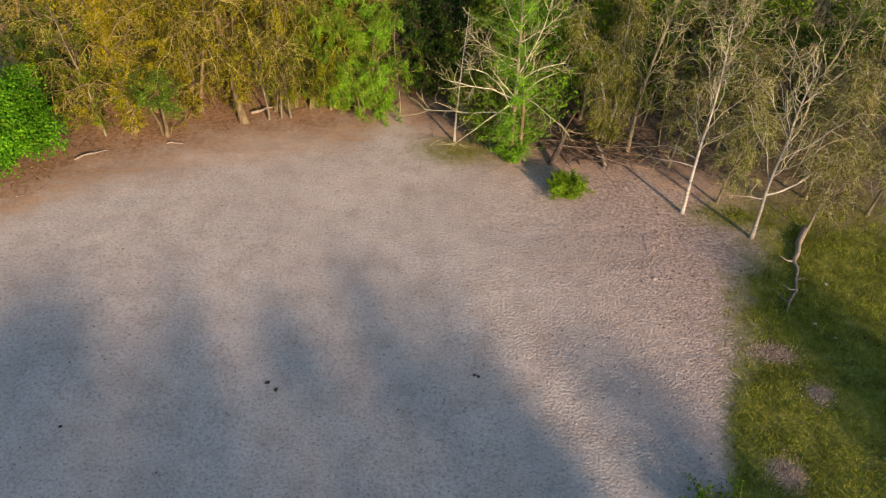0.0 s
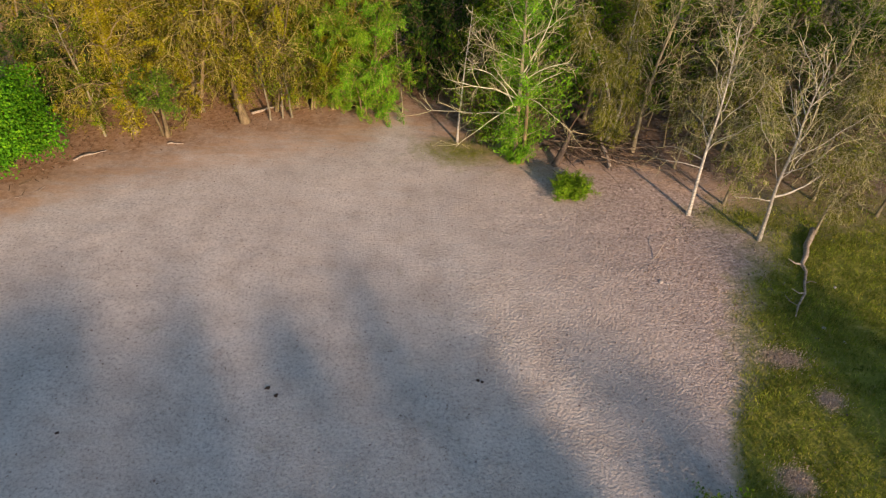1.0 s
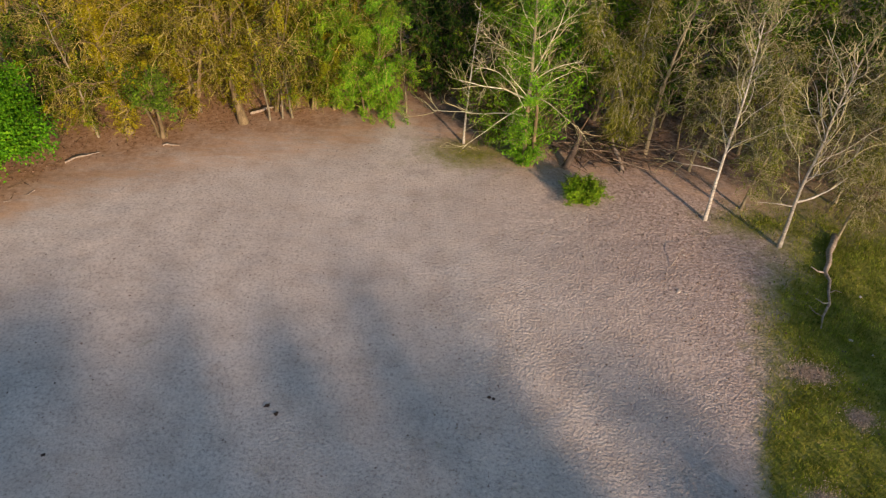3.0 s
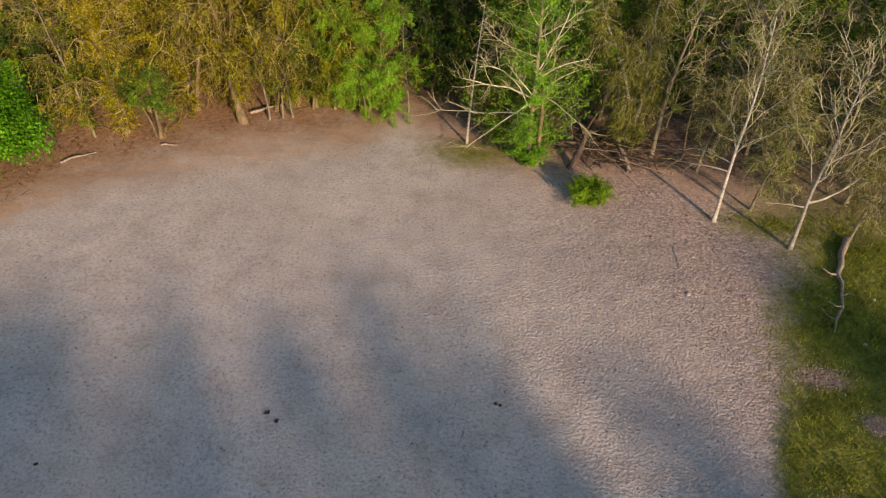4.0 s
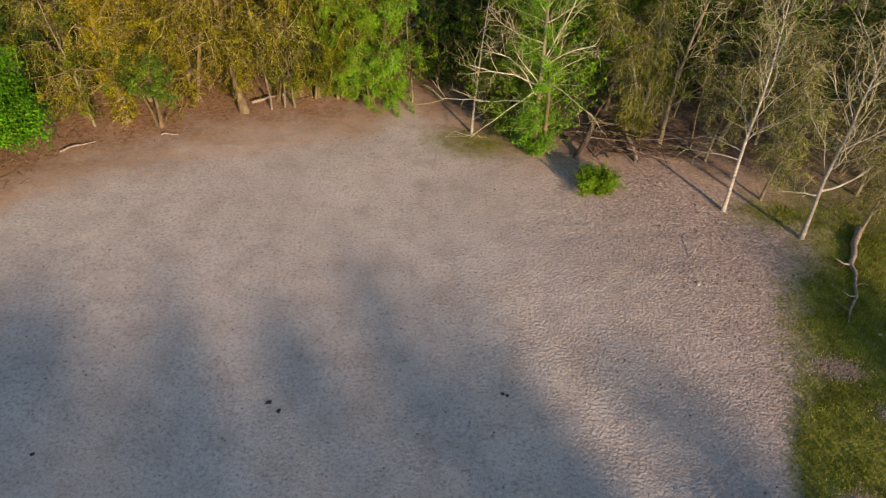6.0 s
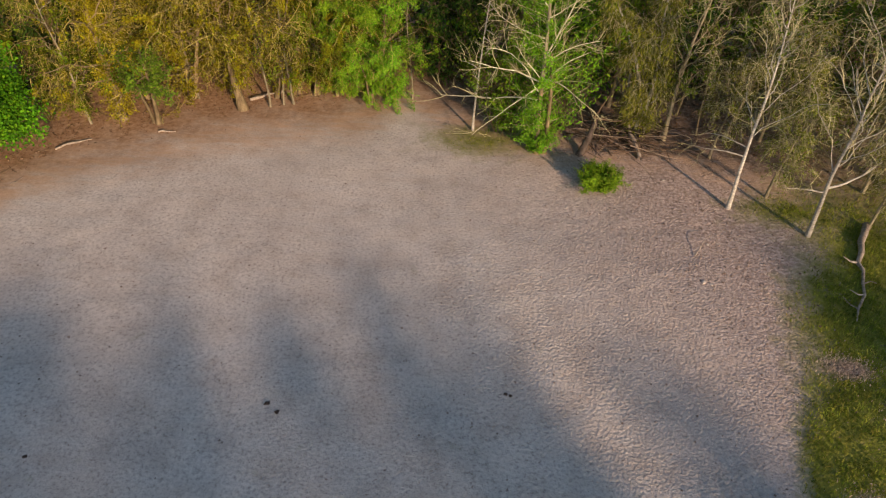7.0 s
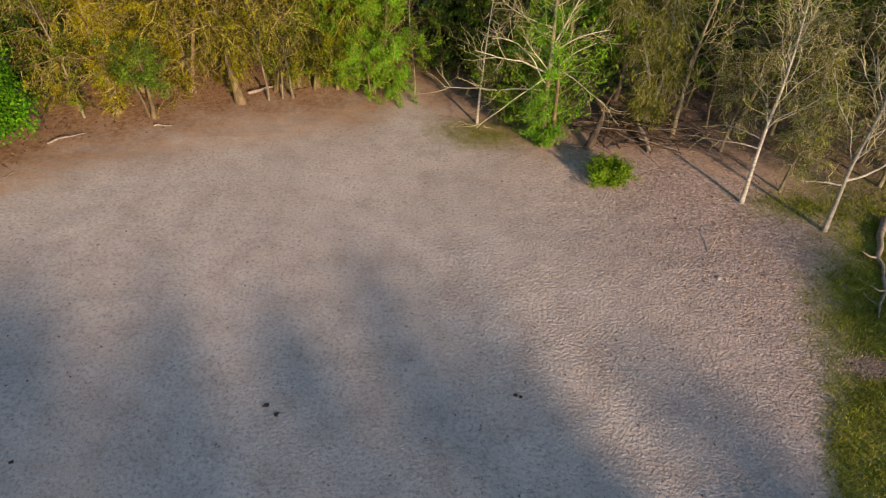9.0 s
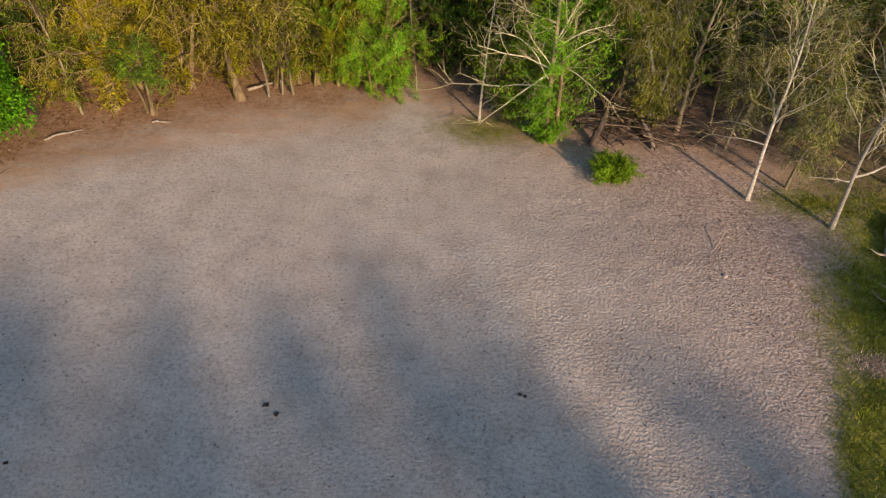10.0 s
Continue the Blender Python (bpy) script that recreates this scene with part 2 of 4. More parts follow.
    # trodden lumps over fine grit
    h2 = noise_node(nt, 10.5, 2, 0.5, pos)
    h3 = noise_node(nt, 24.0, 2, 0.5, pos)
    h1 = nt.nodes.new("ShaderNodeMath")
    h1.operation = "MULTIPLY_ADD"
    h1.inputs[1].default_value = 0.35
    nt.links.new(h3.outputs["Fac"], h1.inputs[0])
    nt.links.new(h2.outputs["Fac"], h1.inputs[2])
    bump = nt.nodes.new("ShaderNodeBump")
    bump.inputs["Strength"].default_value, bump.inputs["Distance"].default_value = 0.8, 0.052
    nt.links.new(h1.outputs[0], bump.inputs["Height"])
    # the soil is churned most towards the grass, and smooth before the willows
    xyz = nt.nodes.new("ShaderNodeSeparateXYZ")
    nt.links.new(pos, xyz.inputs[0])
    slant = nt.nodes.new("ShaderNodeMath")
    slant.operation = "MULTIPLY_ADD"
    slant.inputs[1].default_value = -0.65
    nt.links.new(xyz.outputs[1], slant.inputs[0])
    nt.links.new(xyz.outputs[0], slant.inputs[2])
    deep = nt.nodes.new("ShaderNodeMapRange")
    deep.inputs[1].default_value, deep.inputs[2].default_value, deep.inputs[3].default_value, deep.inputs[4].default_value = -24, -6, 0.2, 1.0
    nt.links.new(slant.outputs[0], deep.inputs[0])
    patch = noise_node(nt, 0.5, 3, 0.6, pos)
    pr = nt.nodes.new("ShaderNodeMapRange")
    pr.inputs[1].default_value, pr.inputs[2].default_value, pr.inputs[3].default_value, pr.inputs[4].default_value = 0.35, 0.65, 0.85, 1.5
    nt.links.new(patch.outputs["Fac"], pr.inputs[0])
    much = nt.nodes.new("ShaderNodeMath")
    much.operation = "MULTIPLY"
    nt.links.new(deep.outputs[0], much.inputs[0])
    nt.links.new(pr.outputs[0], much.inputs[1])
    nt.links.new(much.outputs[0], bump.inputs["Strength"])
    nt.links.new(bump.outputs[0], b.inputs["Normal"])
    return m


GROUND = ground_material()


# ---- mesh helpers ----
def link_mesh(name, verts, faces, material, parent=None, label="", smooth=True):
    me = bpy.data.meshes.new(name)
    me.from_pydata(np.asarray(verts, dtype=float).tolist(), [], faces if isinstance(faces, list) else faces.tolist())
    if smooth:
        me.shade_smooth()
    me.materials.append(material)
    ob = new(name, me)
    ob.parent = parent
    if label:
        ob["label"] = label
    return ob


def empty(name):
    return new(name)


class Tubes:
    """Collects tapered stems as one mesh."""

    def __init__(self):
        self.v, self.f, self.n = [], [], 0

    def add(self, pts, radii, sides):
        pts = np.asarray(pts)
        n = len(pts)
        d = np.gradient(pts, axis=0)
        d /= np.linalg.norm(d, axis=1)[:, None] + 1e-9
        ref = np.array((1.0, 0, 0)) if abs(d[0][0]) < 0.8 else np.array((0, 1.0, 0))
        u = np.cross(d, ref)
        u /= np.linalg.norm(u, axis=1)[:, None] + 1e-9
        w = np.cross(d, u)
        ang = np.arange(sides) * 2 * math.pi / sides
        ring = u[:, None, :] * np.cos(ang)[None, :, None] + w[:, None, :] * np.sin(ang)[None, :, None]
        self.v.append((pts[:, None, :] + ring * np.asarray(radii)[:, None, None]).reshape(-1, 3))
        i = np.arange(n - 1)[:, None] * sides + np.arange(sides)[None, :]
        j = np.arange(n - 1)[:, None] * sides + (np.arange(sides)[None, :] + 1) % sides
        self.f.append(np.stack([i, j, j + sides, i + sides], -1).reshape(-1, 4) + self.n)
        self.n += n * sides

    def link(self, name, material, parent, label=""):
        if not self.v:
            return None
        return link_mesh(name, np.concatenate(self.v), np.concatenate(self.f), material, parent, label)


def leaf_quads(rng, centres, length, width, up=0.5, droop=0.0, out=0.0, axis=(0, 0)):
    """One bent leaf of two triangles at each centre, turned at random."""
    n = len(centres)
    nor = rng.normal(size=(n, 3))
    nor[:, 2] = np.abs(nor[:, 2]) + up
    if out:
        o = centres[:, :2] - np.array(axis)
        nor[:, :2] += out * o / (np.linalg.norm(o, axis=1)[:, None] + 0.2)
    nor /= np.linalg.norm(nor, axis=1)[:, None]
    t = rng.normal(size=(n, 3))
    t[:, 2] -= droop
    t -= nor * (t * nor).sum(1)[:, None]
    t /= np.linalg.norm(t, axis=1)[:, None] + 1e-9
    s = np.cross(nor, t)
    size = rng.uniform(0.6, 1.35, n)[:, None]
    a = centres - t * length * 0.5 * size
    c = centres + t * length * 0.5 * size
    lift = nor * width * 0.25 * size
    b = centres + s * width * 0.5 * size + lift
    d = centres - s * width * 0.5 * size + lift
    v = np.stack([a, b, c, d], 1).reshape(-1, 3)
    return v, np.arange(n * 4).reshape(-1, 4)


def curve_path(rng, start, way, length, n, up, wander):
    """A crooked line that bends towards up (or down)."""
    pts = [np.array(start, float)]
    d = np.array(way, float)
    d /= np.linalg.norm(d)
    for _ in range(n - 1):
        d = d + rng.normal(size=3) * wander
        d[2] += up
        d /= np.linalg.norm(d)
        pts.append(pts[-1] + d * length / (n - 1))
    return np.array(pts)


def along(path, s):
    x = s * (len(path) - 1)
    i = min(int(x), len(path) - 2)
    return path[i] * (1 - (x - i)) + path[i + 1] * (x - i), path[i + 1] - path[i]


def side_way(rng, d, angle):
    d = d / (np.linalg.norm(d) + 1e-9)
    o = np.cross(d, rng.normal(size=3))
    o /= np.linalg.norm(o) + 1e-9
    return d * math.cos(angle) + o * math.sin(angle)


def grow_tree(name, seed, mats, height=10.0, radius=0.16, lean=(0, 0), stems=1, stem_spread=0.25, stem_gap=0.15, wander=0.08,
              limbs=16, limb_from=0.25, limb_to=0.98, limb_angle=60, limb_len=0.32, limb_up=0.10, seconds=6, twigs=5, twig_len=0.8,
              twig_up=0.0, twig_r=0.012, leaves=4, leaf=(0.12, 0.07), leaf_drop=0.0, leaf_inner=0.0, top_taper=0.15,
              limb_shape="cone", trunk_leaves=0, trunk_spread=0.22, own_limbs=(), split=False, limb_wander=0.16, limb_r=0.42, twig_pts=3, twig_curl=0.35, clump=0.0, second_r=1.4):
    """A tree: stems, limbs, fine twigs and leaves. own_limbs: (height, way, length, radius, bend) of single limbs."""
    rng = np.random.default_rng(seed)
    root = empty(name)
    wood, twig = Tubes(), Tubes()
    spots = []

    def limb_part(line, radii):
        if split:
            t = Tubes()
            t.add(line, radii, 6)
            return t.link("limb", mats[0], root)
        wood.add(line, radii, 5)
        return None

    def dress(line, ll, lr, bare=False, limb=None):
        fine = Tubes() if limb else twig
        for _ in range(seconds):
            at_s = rng.uniform(0.1, 1.0)
            rich = leaves * (math.exp(rng.normal() * clump - clump * clump / 2) if clump else 1.0)
            q, e = along(line, at_s)
            sec = curve_path(rng, q, side_way(rng, e, radians(rng.uniform(25, 65))), ll * rng.uniform(0.25, 0.6), 5, twig_up, 0.26)
            fine.add(sec, max(twig_r * second_r, lr * 0.4) * np.linspace(1, 0.45, 5), 3)
            for _ in range(twigs):
                o, g = along(sec, rng.uniform(0.15, 1.0))
                tw = curve_path(rng, o, side_way(rng, g, radians(rng.uniform(20, 70))), twig_len * rng.uniform(0.5, 1.3), twig_pts, twig_up, twig_curl)
                fine.add(tw, twig_r * np.linspace(1, 0.35, twig_pts), 3)
                if leaves and not bare and rng.uniform() > leaf_inner * at_s:
                    for _ in range(rng.poisson(rich)):
                        spots.append(along(tw, rng.uniform(0.0, 1.0))[0])
        if limb and fine.v:
            tagged(fine.link("twig", mats[1], limb), kind="stuff")

    for k in range(stems):
        tilt = rng.normal(size=2) * (stem_spread if stems > 1 else 0.02)
        h = height * rng.uniform(0.8, 1.05) if stems > 1 else height
        start = np.array((*(rng.normal(size=2) * stem_gap * (k > 0)), -0.12))
        stem = curve_path(rng, start, (lean[0] + tilt[0], lean[1] + tilt[1], 1), h, 12, 0.02, wander)
        r0 = radius * (1 if k == 0 else rng.uniform(0.6, 0.95))
        rad = r0 * (1 - np.linspace(0, 1, 12) ** 0.9 * (1 - top_taper))
        rad[0] *= 1.3
        t = Tubes() if split else wood
        t.add(stem, rad, 8)
        if split:
            t.link("trunk", mats[0], root)
        for _ in range(trunk_leaves):
            spots.append(along(stem, rng.uniform(0.05, 0.9))[0] + rng.normal(size=3) * trunk_spread)
        count = max(3, limbs // stems)
        for i in range(count):
            s = min(limb_to, limb_from + (limb_to - limb_from) * (i + rng.uniform(0.1, 0.9)) / count)
            p, d = along(stem, s)
            if limb_shape == "cone":
                ll = height * limb_len * (1.15 - 0.75 * s) * rng.uniform(0.7, 1.25)
            else:
                ll = height * limb_len * (0.55 + 0.9 * math.sin(math.pi * min(1, s))) * rng.uniform(0.6, 1.2)
            line = curve_path(rng, p, side_way(rng, d, radians(limb_angle * rng.uniform(0.75, 1.2))), ll, 7, limb_up, limb_wander)
            lr = max(0.018, r0 * (1 - s * 0.8) * limb_r)
            dress(line, ll, lr, False, limb_part(line, lr * np.linspace(1, 0.3, 7)))
        if k == 0:
            for z, way, ll, lr, bend in own_limbs:
                line = curve_path(rng, along(stem, z / h)[0], way, ll, 8, bend, 0.10)
                dress(line, ll * 0.6, lr, True, limb_part(line, lr * np.linspace(1, 0.3, 8)))
    wood.link("trunk", mats[0], root)
    ob = twig.link("twig", mats[1], root)
    if ob:
        tagged(ob, kind="stuff")
    if spots:
        c = np.array(spots) + rng.normal(size=(len(spots), 3)) * leaf[0] * 0.6
        c = c[c[:, 2] > 0.05]
        v, f = leaf_quads(rng, c, leaf[0], leaf[1], 0.1, leaf_drop, 1.3)
        tagged(link_mesh("crown", v, f, mats[2], root, smooth=False), kind="stuff")
    return root


# ---- the ground ----
def lattice_noise(x, y, seed):
    """Smooth value noise between -1 and 1."""
    xi, yi = np.floor(x).astype(np.int64), np.floor(y).astype(np.int64)
    fx, fy = x - xi, y - yi
    fx, fy = fx * fx * (3 - 2 * fx), fy * fy * (3 - 2 * fy)

    def h(a, b):
        n = (a * 374761393 + b * 668265263 + seed * 974634777) & 0x7FFFFFFF
        n = ((n ^ (n >> 13)) * 1274126177) & 0x7FFFFFFF
        return ((n ^ (n >> 16)) & 0xFFFF) / 32767.5 - 1

    return (h(xi, yi) * (1 - fx) + h(xi + 1, yi) * fx) * (1 - fy) + (h(xi, yi + 1) * (1 - fx) + h(xi + 1, yi + 1) * fx) * fy


GRASS_EDGE = [(-40, 7.2), (8, 8.6), (11, 8.9), (12.5, 9.2), (14.3, 9.8), (16, 10.6), (17.5, 11.1), (19.3, 11.4), (21, 12.2), (22.5, 13.4), (24, 13.6), (26, 12.6), (30, 14), (60, 20)]
WOOD_EDGE = [(-60, 12), (-28, 18.5), (-21, 22.0), (-19, 23.8), (-17.8, 26.0), (-15, 27.9), (-11.2, 30.2), (-7.5, 31.5), (-4.5, 32.6), (-3.2, 35.2), (-2.6, 34.8), (-1.2, 32.6),
             (0.2, 31.6), (3.1, 30.4), (5.5, 30.2), (9.2, 30.4), (10.6, 29.5), (12.4, 28.6), (16, 26.6), (20, 25.5), (30, 26), (80, 30)]


def straw_share(x, y):
    """Bare, withered spots in the sward."""
    return np.exp(-(((x - 12.3) / 0.7) ** 2 + ((y - 16.9) / 0.45) ** 2)) + np.exp(-(((x - 10.9) / 0.5) ** 2 + ((y - 11.9) / 0.5) ** 2)) + np.exp(-(((x - 13.2) / 0.4) ** 2 + ((y - 15.1) / 0.4) ** 2))


def grass_mask(x, y):
    ex = np.interp(y, [p[0] for p in GRASS_EDGE], [p[1] for p in GRASS_EDGE])
    g = 0.5 + (x - ex) / np.interp(y, [10, 14, 18, 24], [0.8, 1.2, 2.8, 4.0])
    g = np.clip(g, 0, 1) * np.clip(1 - (y - 23.0) / 8.0, 0.3, 1)
    # thin sward by the wood's edge
    g2 = 0.8 * np.exp(-(((x - 0.4) / 2.5) ** 2 + ((y - 30.1) / 1.5) ** 2))
    g3 = 0.8 * np.exp(-(((x - 13.4) / 2.4) ** 2 + ((y - 25.6) / 1.3) ** 2))
    return np.maximum.reduce([g, g2, g3]) * np.clip(1 - straw_share(x, y), 0, 1)


def wood_mask(x, y):
    ey = np.interp(x, [p[0] for p in WOOD_EDGE], [p[1] for p in WOOD_EDGE])
    return np.clip(0.5 + (y - ey) / np.interp(x, [-4, 4], [7.5, 5.5]), 0, 1)


def ground_z(x, y):
    x, y = np.asarray(x, float), np.asarray(y, float)
    near = np.clip((45 - np.abs(x)) / 15, 0, 1) * np.clip((60 - y) / 15, 0, 1) * np.clip((y + 5) / 8, 0, 1)
    rough = np.clip((x + 4) / 8, 0.3, 1) * (1 - 0.5 * wood_mask(x, y))
    z = 0.05 * lattice_noise(x / 4.1, y / 4.1, 1) + 0.016 * lattice_noise(x / 0.9 + 0.3 * y, y / 0.9 - 0.2 * x, 2)
    # hollows trodden by many feet, turned so that no row follows the axes
    u, w = 0.8 * x + 0.6 * y, 0.8 * y - 0.6 * x
    churn = lattice_noise(u / 0.41, w / 0.37, 3) * 0.65 + lattice_noise(u / 0.27 + 0.4 * w, w / 0.24, 4) * 0.35
    z = z + rough * 0.012 * churn
    return z * near


def build_ground():
    xs = np.concatenate([-np.geomspace(2500, 22.3, 22), np.arange(-22.0, 18.0, 0.08), np.geomspace(18.3, 2500, 24)])
    ys = np.concatenate([-np.geomspace(2500, 2, 18), np.arange(0, 8, 1.0), np.arange(8, 33, 0.08), np.geomspace(33.2, 2500, 36)])
    gx, gy = np.meshgrid(xs, ys)
    gz = ground_z(gx, gy)
    ny, nx = gx.shape
    v = np.stack([gx, gy, gz], -1).reshape(-1, 3)
    i = (np.arange(ny - 1)[:, None] * nx + np.arange(nx - 1)[None, :]).ravel()
    ob = link_mesh("ground", v, np.stack([i, i + 1, i + nx + 1, i + nx], -1), GROUND)
    for key, value in (("grass", grass_mask(gx, gy)), ("litter", wood_mask(gx, gy))):
        at = ob.data.attributes.new(key, "FLOAT", "POINT")
        at.data.foreach_set("value", value.ravel().astype(np.float32))
    return tagged(ob, "bare trampled sandy clearing with grass and leaf litter", "ground", kind="structure")


build_ground()


def z_at(x, y):
    return float(ground_z(x, y))


def place(root, x, y, turn=0.0, size=1.0):
    root.matrix_basis = pose(x, y, z_at(x, y), 0, 0, turn) @ Matrix.Diagonal((size, size, size, 1))
    return root


def again(root, x, y, turn, size=1.0):
    was = root.scale.copy()
    ob = copy_thing(root, pose(x, y, z_at(x, y), 0, 0, turn) @ Matrix.Diagonal((size / was[0], size / was[1], size / was[2], 1)))
    return ob


# ---- trees behind the camera, whose shadows lie over the near ground ----
def by_shadow(a, b):
    """A place from metres along the shadows' way and across it."""
    return SHADE_X * a + SHADE_Y * b, SHADE_Y * a - SHADE_X * b


ROW = -30.0


def row_tree(seed, half, tall, full=48):
    """A tall leafy tree: stem, steep limbs and clumps of leaves in a column with gaps."""
    rng = np.random.default_rng(seed)
    root = empty("tree")
    t = Tubes()
    stem = curve_path(rng, (0, 0, -0.1), (0, 0, 1), tall, 10, 0.05, 0.008)
    t.add(stem, 0.22 * np.linspace(1.2, 0.1, 10), 8)
    t.link("trunk", BARK_DARK, root)
    t, spots = Tubes(), []
    for _ in range(int(full * half)):
        s = 0.25 + 0.75 * rng.uniform(0, 1) ** 0.9
        p, d = along(stem, s)
        wide = half * min(1.0, (1.02 - s) * 14 + 0.25)
        a, r = rng.uniform(0, 2 * math.pi), wide * rng.uniform(0.001, 1) ** 0.36
        c = p + np.array((math.cos(a) * r, math.sin(a) * r, 0.2))
        t.add(np.array((p - (0, 0, min(1.0, r)), (p + c) / 2 - (0, 0, 0.2), c)), (0.05, 0.035, 0.015), 4)
        spots.append(c + rng.normal(size=(22, 3)) * 0.42)
    tagged(t.link("twig", TWIG_BROWN, root), kind="stuff")
    v, f = leaf_quads(rng, np.concatenate(spots), 0.34, 0.26, 0.1)
    tagged(link_mesh("crown", v, f, LEAF_MID, root, smooth=False), kind="stuff")
    return root


for n, (b, half, top, full) in enumerate([(-18.5, 3.6, 19.5, 46), (-13.8, 3.3, 21.5, 60), (-9.2, 3.3, 21.8, 60), (-5.2, 2.1, 21.6, 60), (-0.5, 1.3, 20.0, 58), (2.75, 1.05, 18.4, 48), (6.0, 1.2, 17.4, 56),
                                          (8.05, 1.25, 17.0, 66), (12.9, 1.6, 10.0, 60), (12.7, 1.8, 11.2, 14), (21.8, 1.4, 13.6, 64), (20.6, 2.0, 8.6, 64),
                                          (-2.2, 1.0, 19.6, 46), (1.4, 1.0, 18.0, 30), (4.3, 1.0, 16.6, 24), (-3.5, 4.0, 22.6, 26), (3.0, 3.6, 20.0, 15), (7.3, 1.8, 18.0, 26), (-10.5, 4.0, 23.2, 14), (12.8, 1.9, 10.6, 14)]):
    tall = (top - ROW) * math.tan(SUN_EL)
    x, y = by_shadow(ROW - 2.5 * (n > 11) - 2.0 * (n > 14), b)
    tree = row_tree(500 + n, half, tall, full)
    tree.matrix_basis = pose(x, y, 0)
    tagged(tree, "tall slender leafy tree behind the clearing", "tree", "trees behind the clearing")

# ---- the wood ----
WILLOW = dict(height=8.0, radius=0.13, stems=2, stem_spread=0.10, limbs=26, limb_r=0.34, limb_from=0.14, limb_angle=68, limb_len=0.27, limb_up=0.03, limb_wander=0.24, seconds=8, twigs=4,
              twig_len=0.95, twig_up=-0.2, twig_r=0.0095, twig_pts=4, twig_curl=0.4, leaves=18, leaf=(0.11, 0.05), limb_shape="round", trunk_leaves=500, clump=1.25, second_r=1.6)
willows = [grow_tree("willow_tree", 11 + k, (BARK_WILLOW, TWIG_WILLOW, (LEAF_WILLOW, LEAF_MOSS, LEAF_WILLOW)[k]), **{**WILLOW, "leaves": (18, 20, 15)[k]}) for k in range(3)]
# back-row willow: bark and leaves darkened to paint in the shade between trees
far_willow = grow_tree("far_willow", 17, (BARK_DARK, TWIG_BROWN, LEAF_SHADED), **{**WILLOW, "limbs": 18, "seconds": 5, "twigs": 3, "leaves": 9, "leaf": (0.16, 0.08), "trunk_leaves": 150})
BARE = dict(height=9.0, radius=0.12, limbs=15, limb_from=0.2, limb_angle=46, limb_len=0.34, limb_up=0.06, limb_wander=0.2, seconds=6, twigs=3, twig_len=0.7, twig_r=0.012,
            leaves=7.0, leaf=(0.12, 0.05), limb_shape="cone", wander=0.07, clump=0.8)
bares = [grow_tree("bare_tree", 31 + k, (BARK_OLIVE, TWIG_PALE, LEAF_OLIVE), **BARE) for k in range(3)]
poles = [grow_tree("sapling", 41 + k, (BARK_OLIVE, TWIG_BROWN, LEAF_OLIVE), **{**BARE, "height": 6, "radius": 0.05, "limbs": 10, "limb_len": 0.2, "seconds": 3, "twigs": 3, "leaves": 2.5,
         "leaf": (0.11, 0.055), "lean": (0.1, 0)}) for k in range(2)]
GREEN = dict(height=7.5, radius=0.12, stems=2, stem_spread=0.1, limbs=24, limb_from=0.06, limb_angle=60, limb_len=0.27, limb_up=0.04, seconds=5, twigs=3, twig_len=0.7,
             leaves=10, leaf=(0.22, 0.09), limb_shape="round", clump=0.6)
greens = [grow_tree("leafy_tree", 51 + k, (BARK_DARK, TWIG_BROWN, LEAF_MID), **GREEN) for k in range(2)]
fresh = [grow_tree("leafy_tree", 57 + k, (BARK_OLIVE, TWIG_BROWN, LEAF_FRESH), **GREEN) for k in range(2)]
brights = [grow_tree("bright_tree", 61 + k, (BARK_WILLOW, TWIG_WILLOW, (LEAF_LIME, LEAF_SHRUB)[k]), **{**GREEN, "limb_from": 0.08, "limb_up": 0.0, "limb_len": 0.3, "clump": 0.35, "leaves": 42, "leaf": (0.18, 0.043), "leaf_drop": 1.2, "twig_up": -0.15}) for k in range(2)]

WILLOW_TAG = ("multi-stemmed willow with dense yellow-olive spring twigs", "tree", "willows of the wood")
BARE_TAG = ("slender pale-barked tree with mostly bare twigs", "tree", "bare trees of the wood")
POLE_TAG = ("thin leaning sapling with sparse olive leaves", "sapling", "saplings of the wood")
GREEN_TAG = ("leafy green tree in the wood", "tree", "green trees of the wood")
BRIGHT_TAG = ("bright lime-green leafy tree at the wood's edge", "tree", "lime-green trees")
used = set()


def stand(kind, tag, x, y, turn, size=1.0):
    """The kind's first tree itself goes to the first place, copies to the rest."""
    if kind.name not in used:
        used.add(kind.name)
        return tagged(place(kind, x, y, turn, size), *tag)
    return again(kind, x, y, turn, size)


pick = np.random.default_rng(7)
# front row of the willows
for x, y in [(-22.6, 33.4), (-18.3, 30.4), (-14.1, 32.6), (-12.1, 33.5), (-9.9, 33.3), (-12.6, 34.9), (-16.2, 32.4), (-8.9, 34.0), (-5.7, 35.8), (-7.6, 35.6)]:
    stand(willows[int(pick.integers(3))], WILLOW_TAG, x, y, pick.uniform(0, 360), pick.uniform(0.9, 1.1))
for x, y in [(-7.9, 34.0), (-6.9, 33.9), (-5.1, 33.3), (-6.0, 33.9), (-4.5, 34.3)]:
    stand(brights[0 if x < -6.5 else 1], BRIGHT_TAG, x, y, pick.uniform(0, 360), pick.uniform(0.7, 0.84))
for x, y in [(0.9, 34.6), (3.4, 34.0), (5.6, 34.6), (2.2, 36.4), (7.2, 34.4)]:
    stand(fresh[int(pick.integers(2))], GREEN_TAG, x, y, pick.uniform(0, 360), pick.uniform(0.9, 1.1))
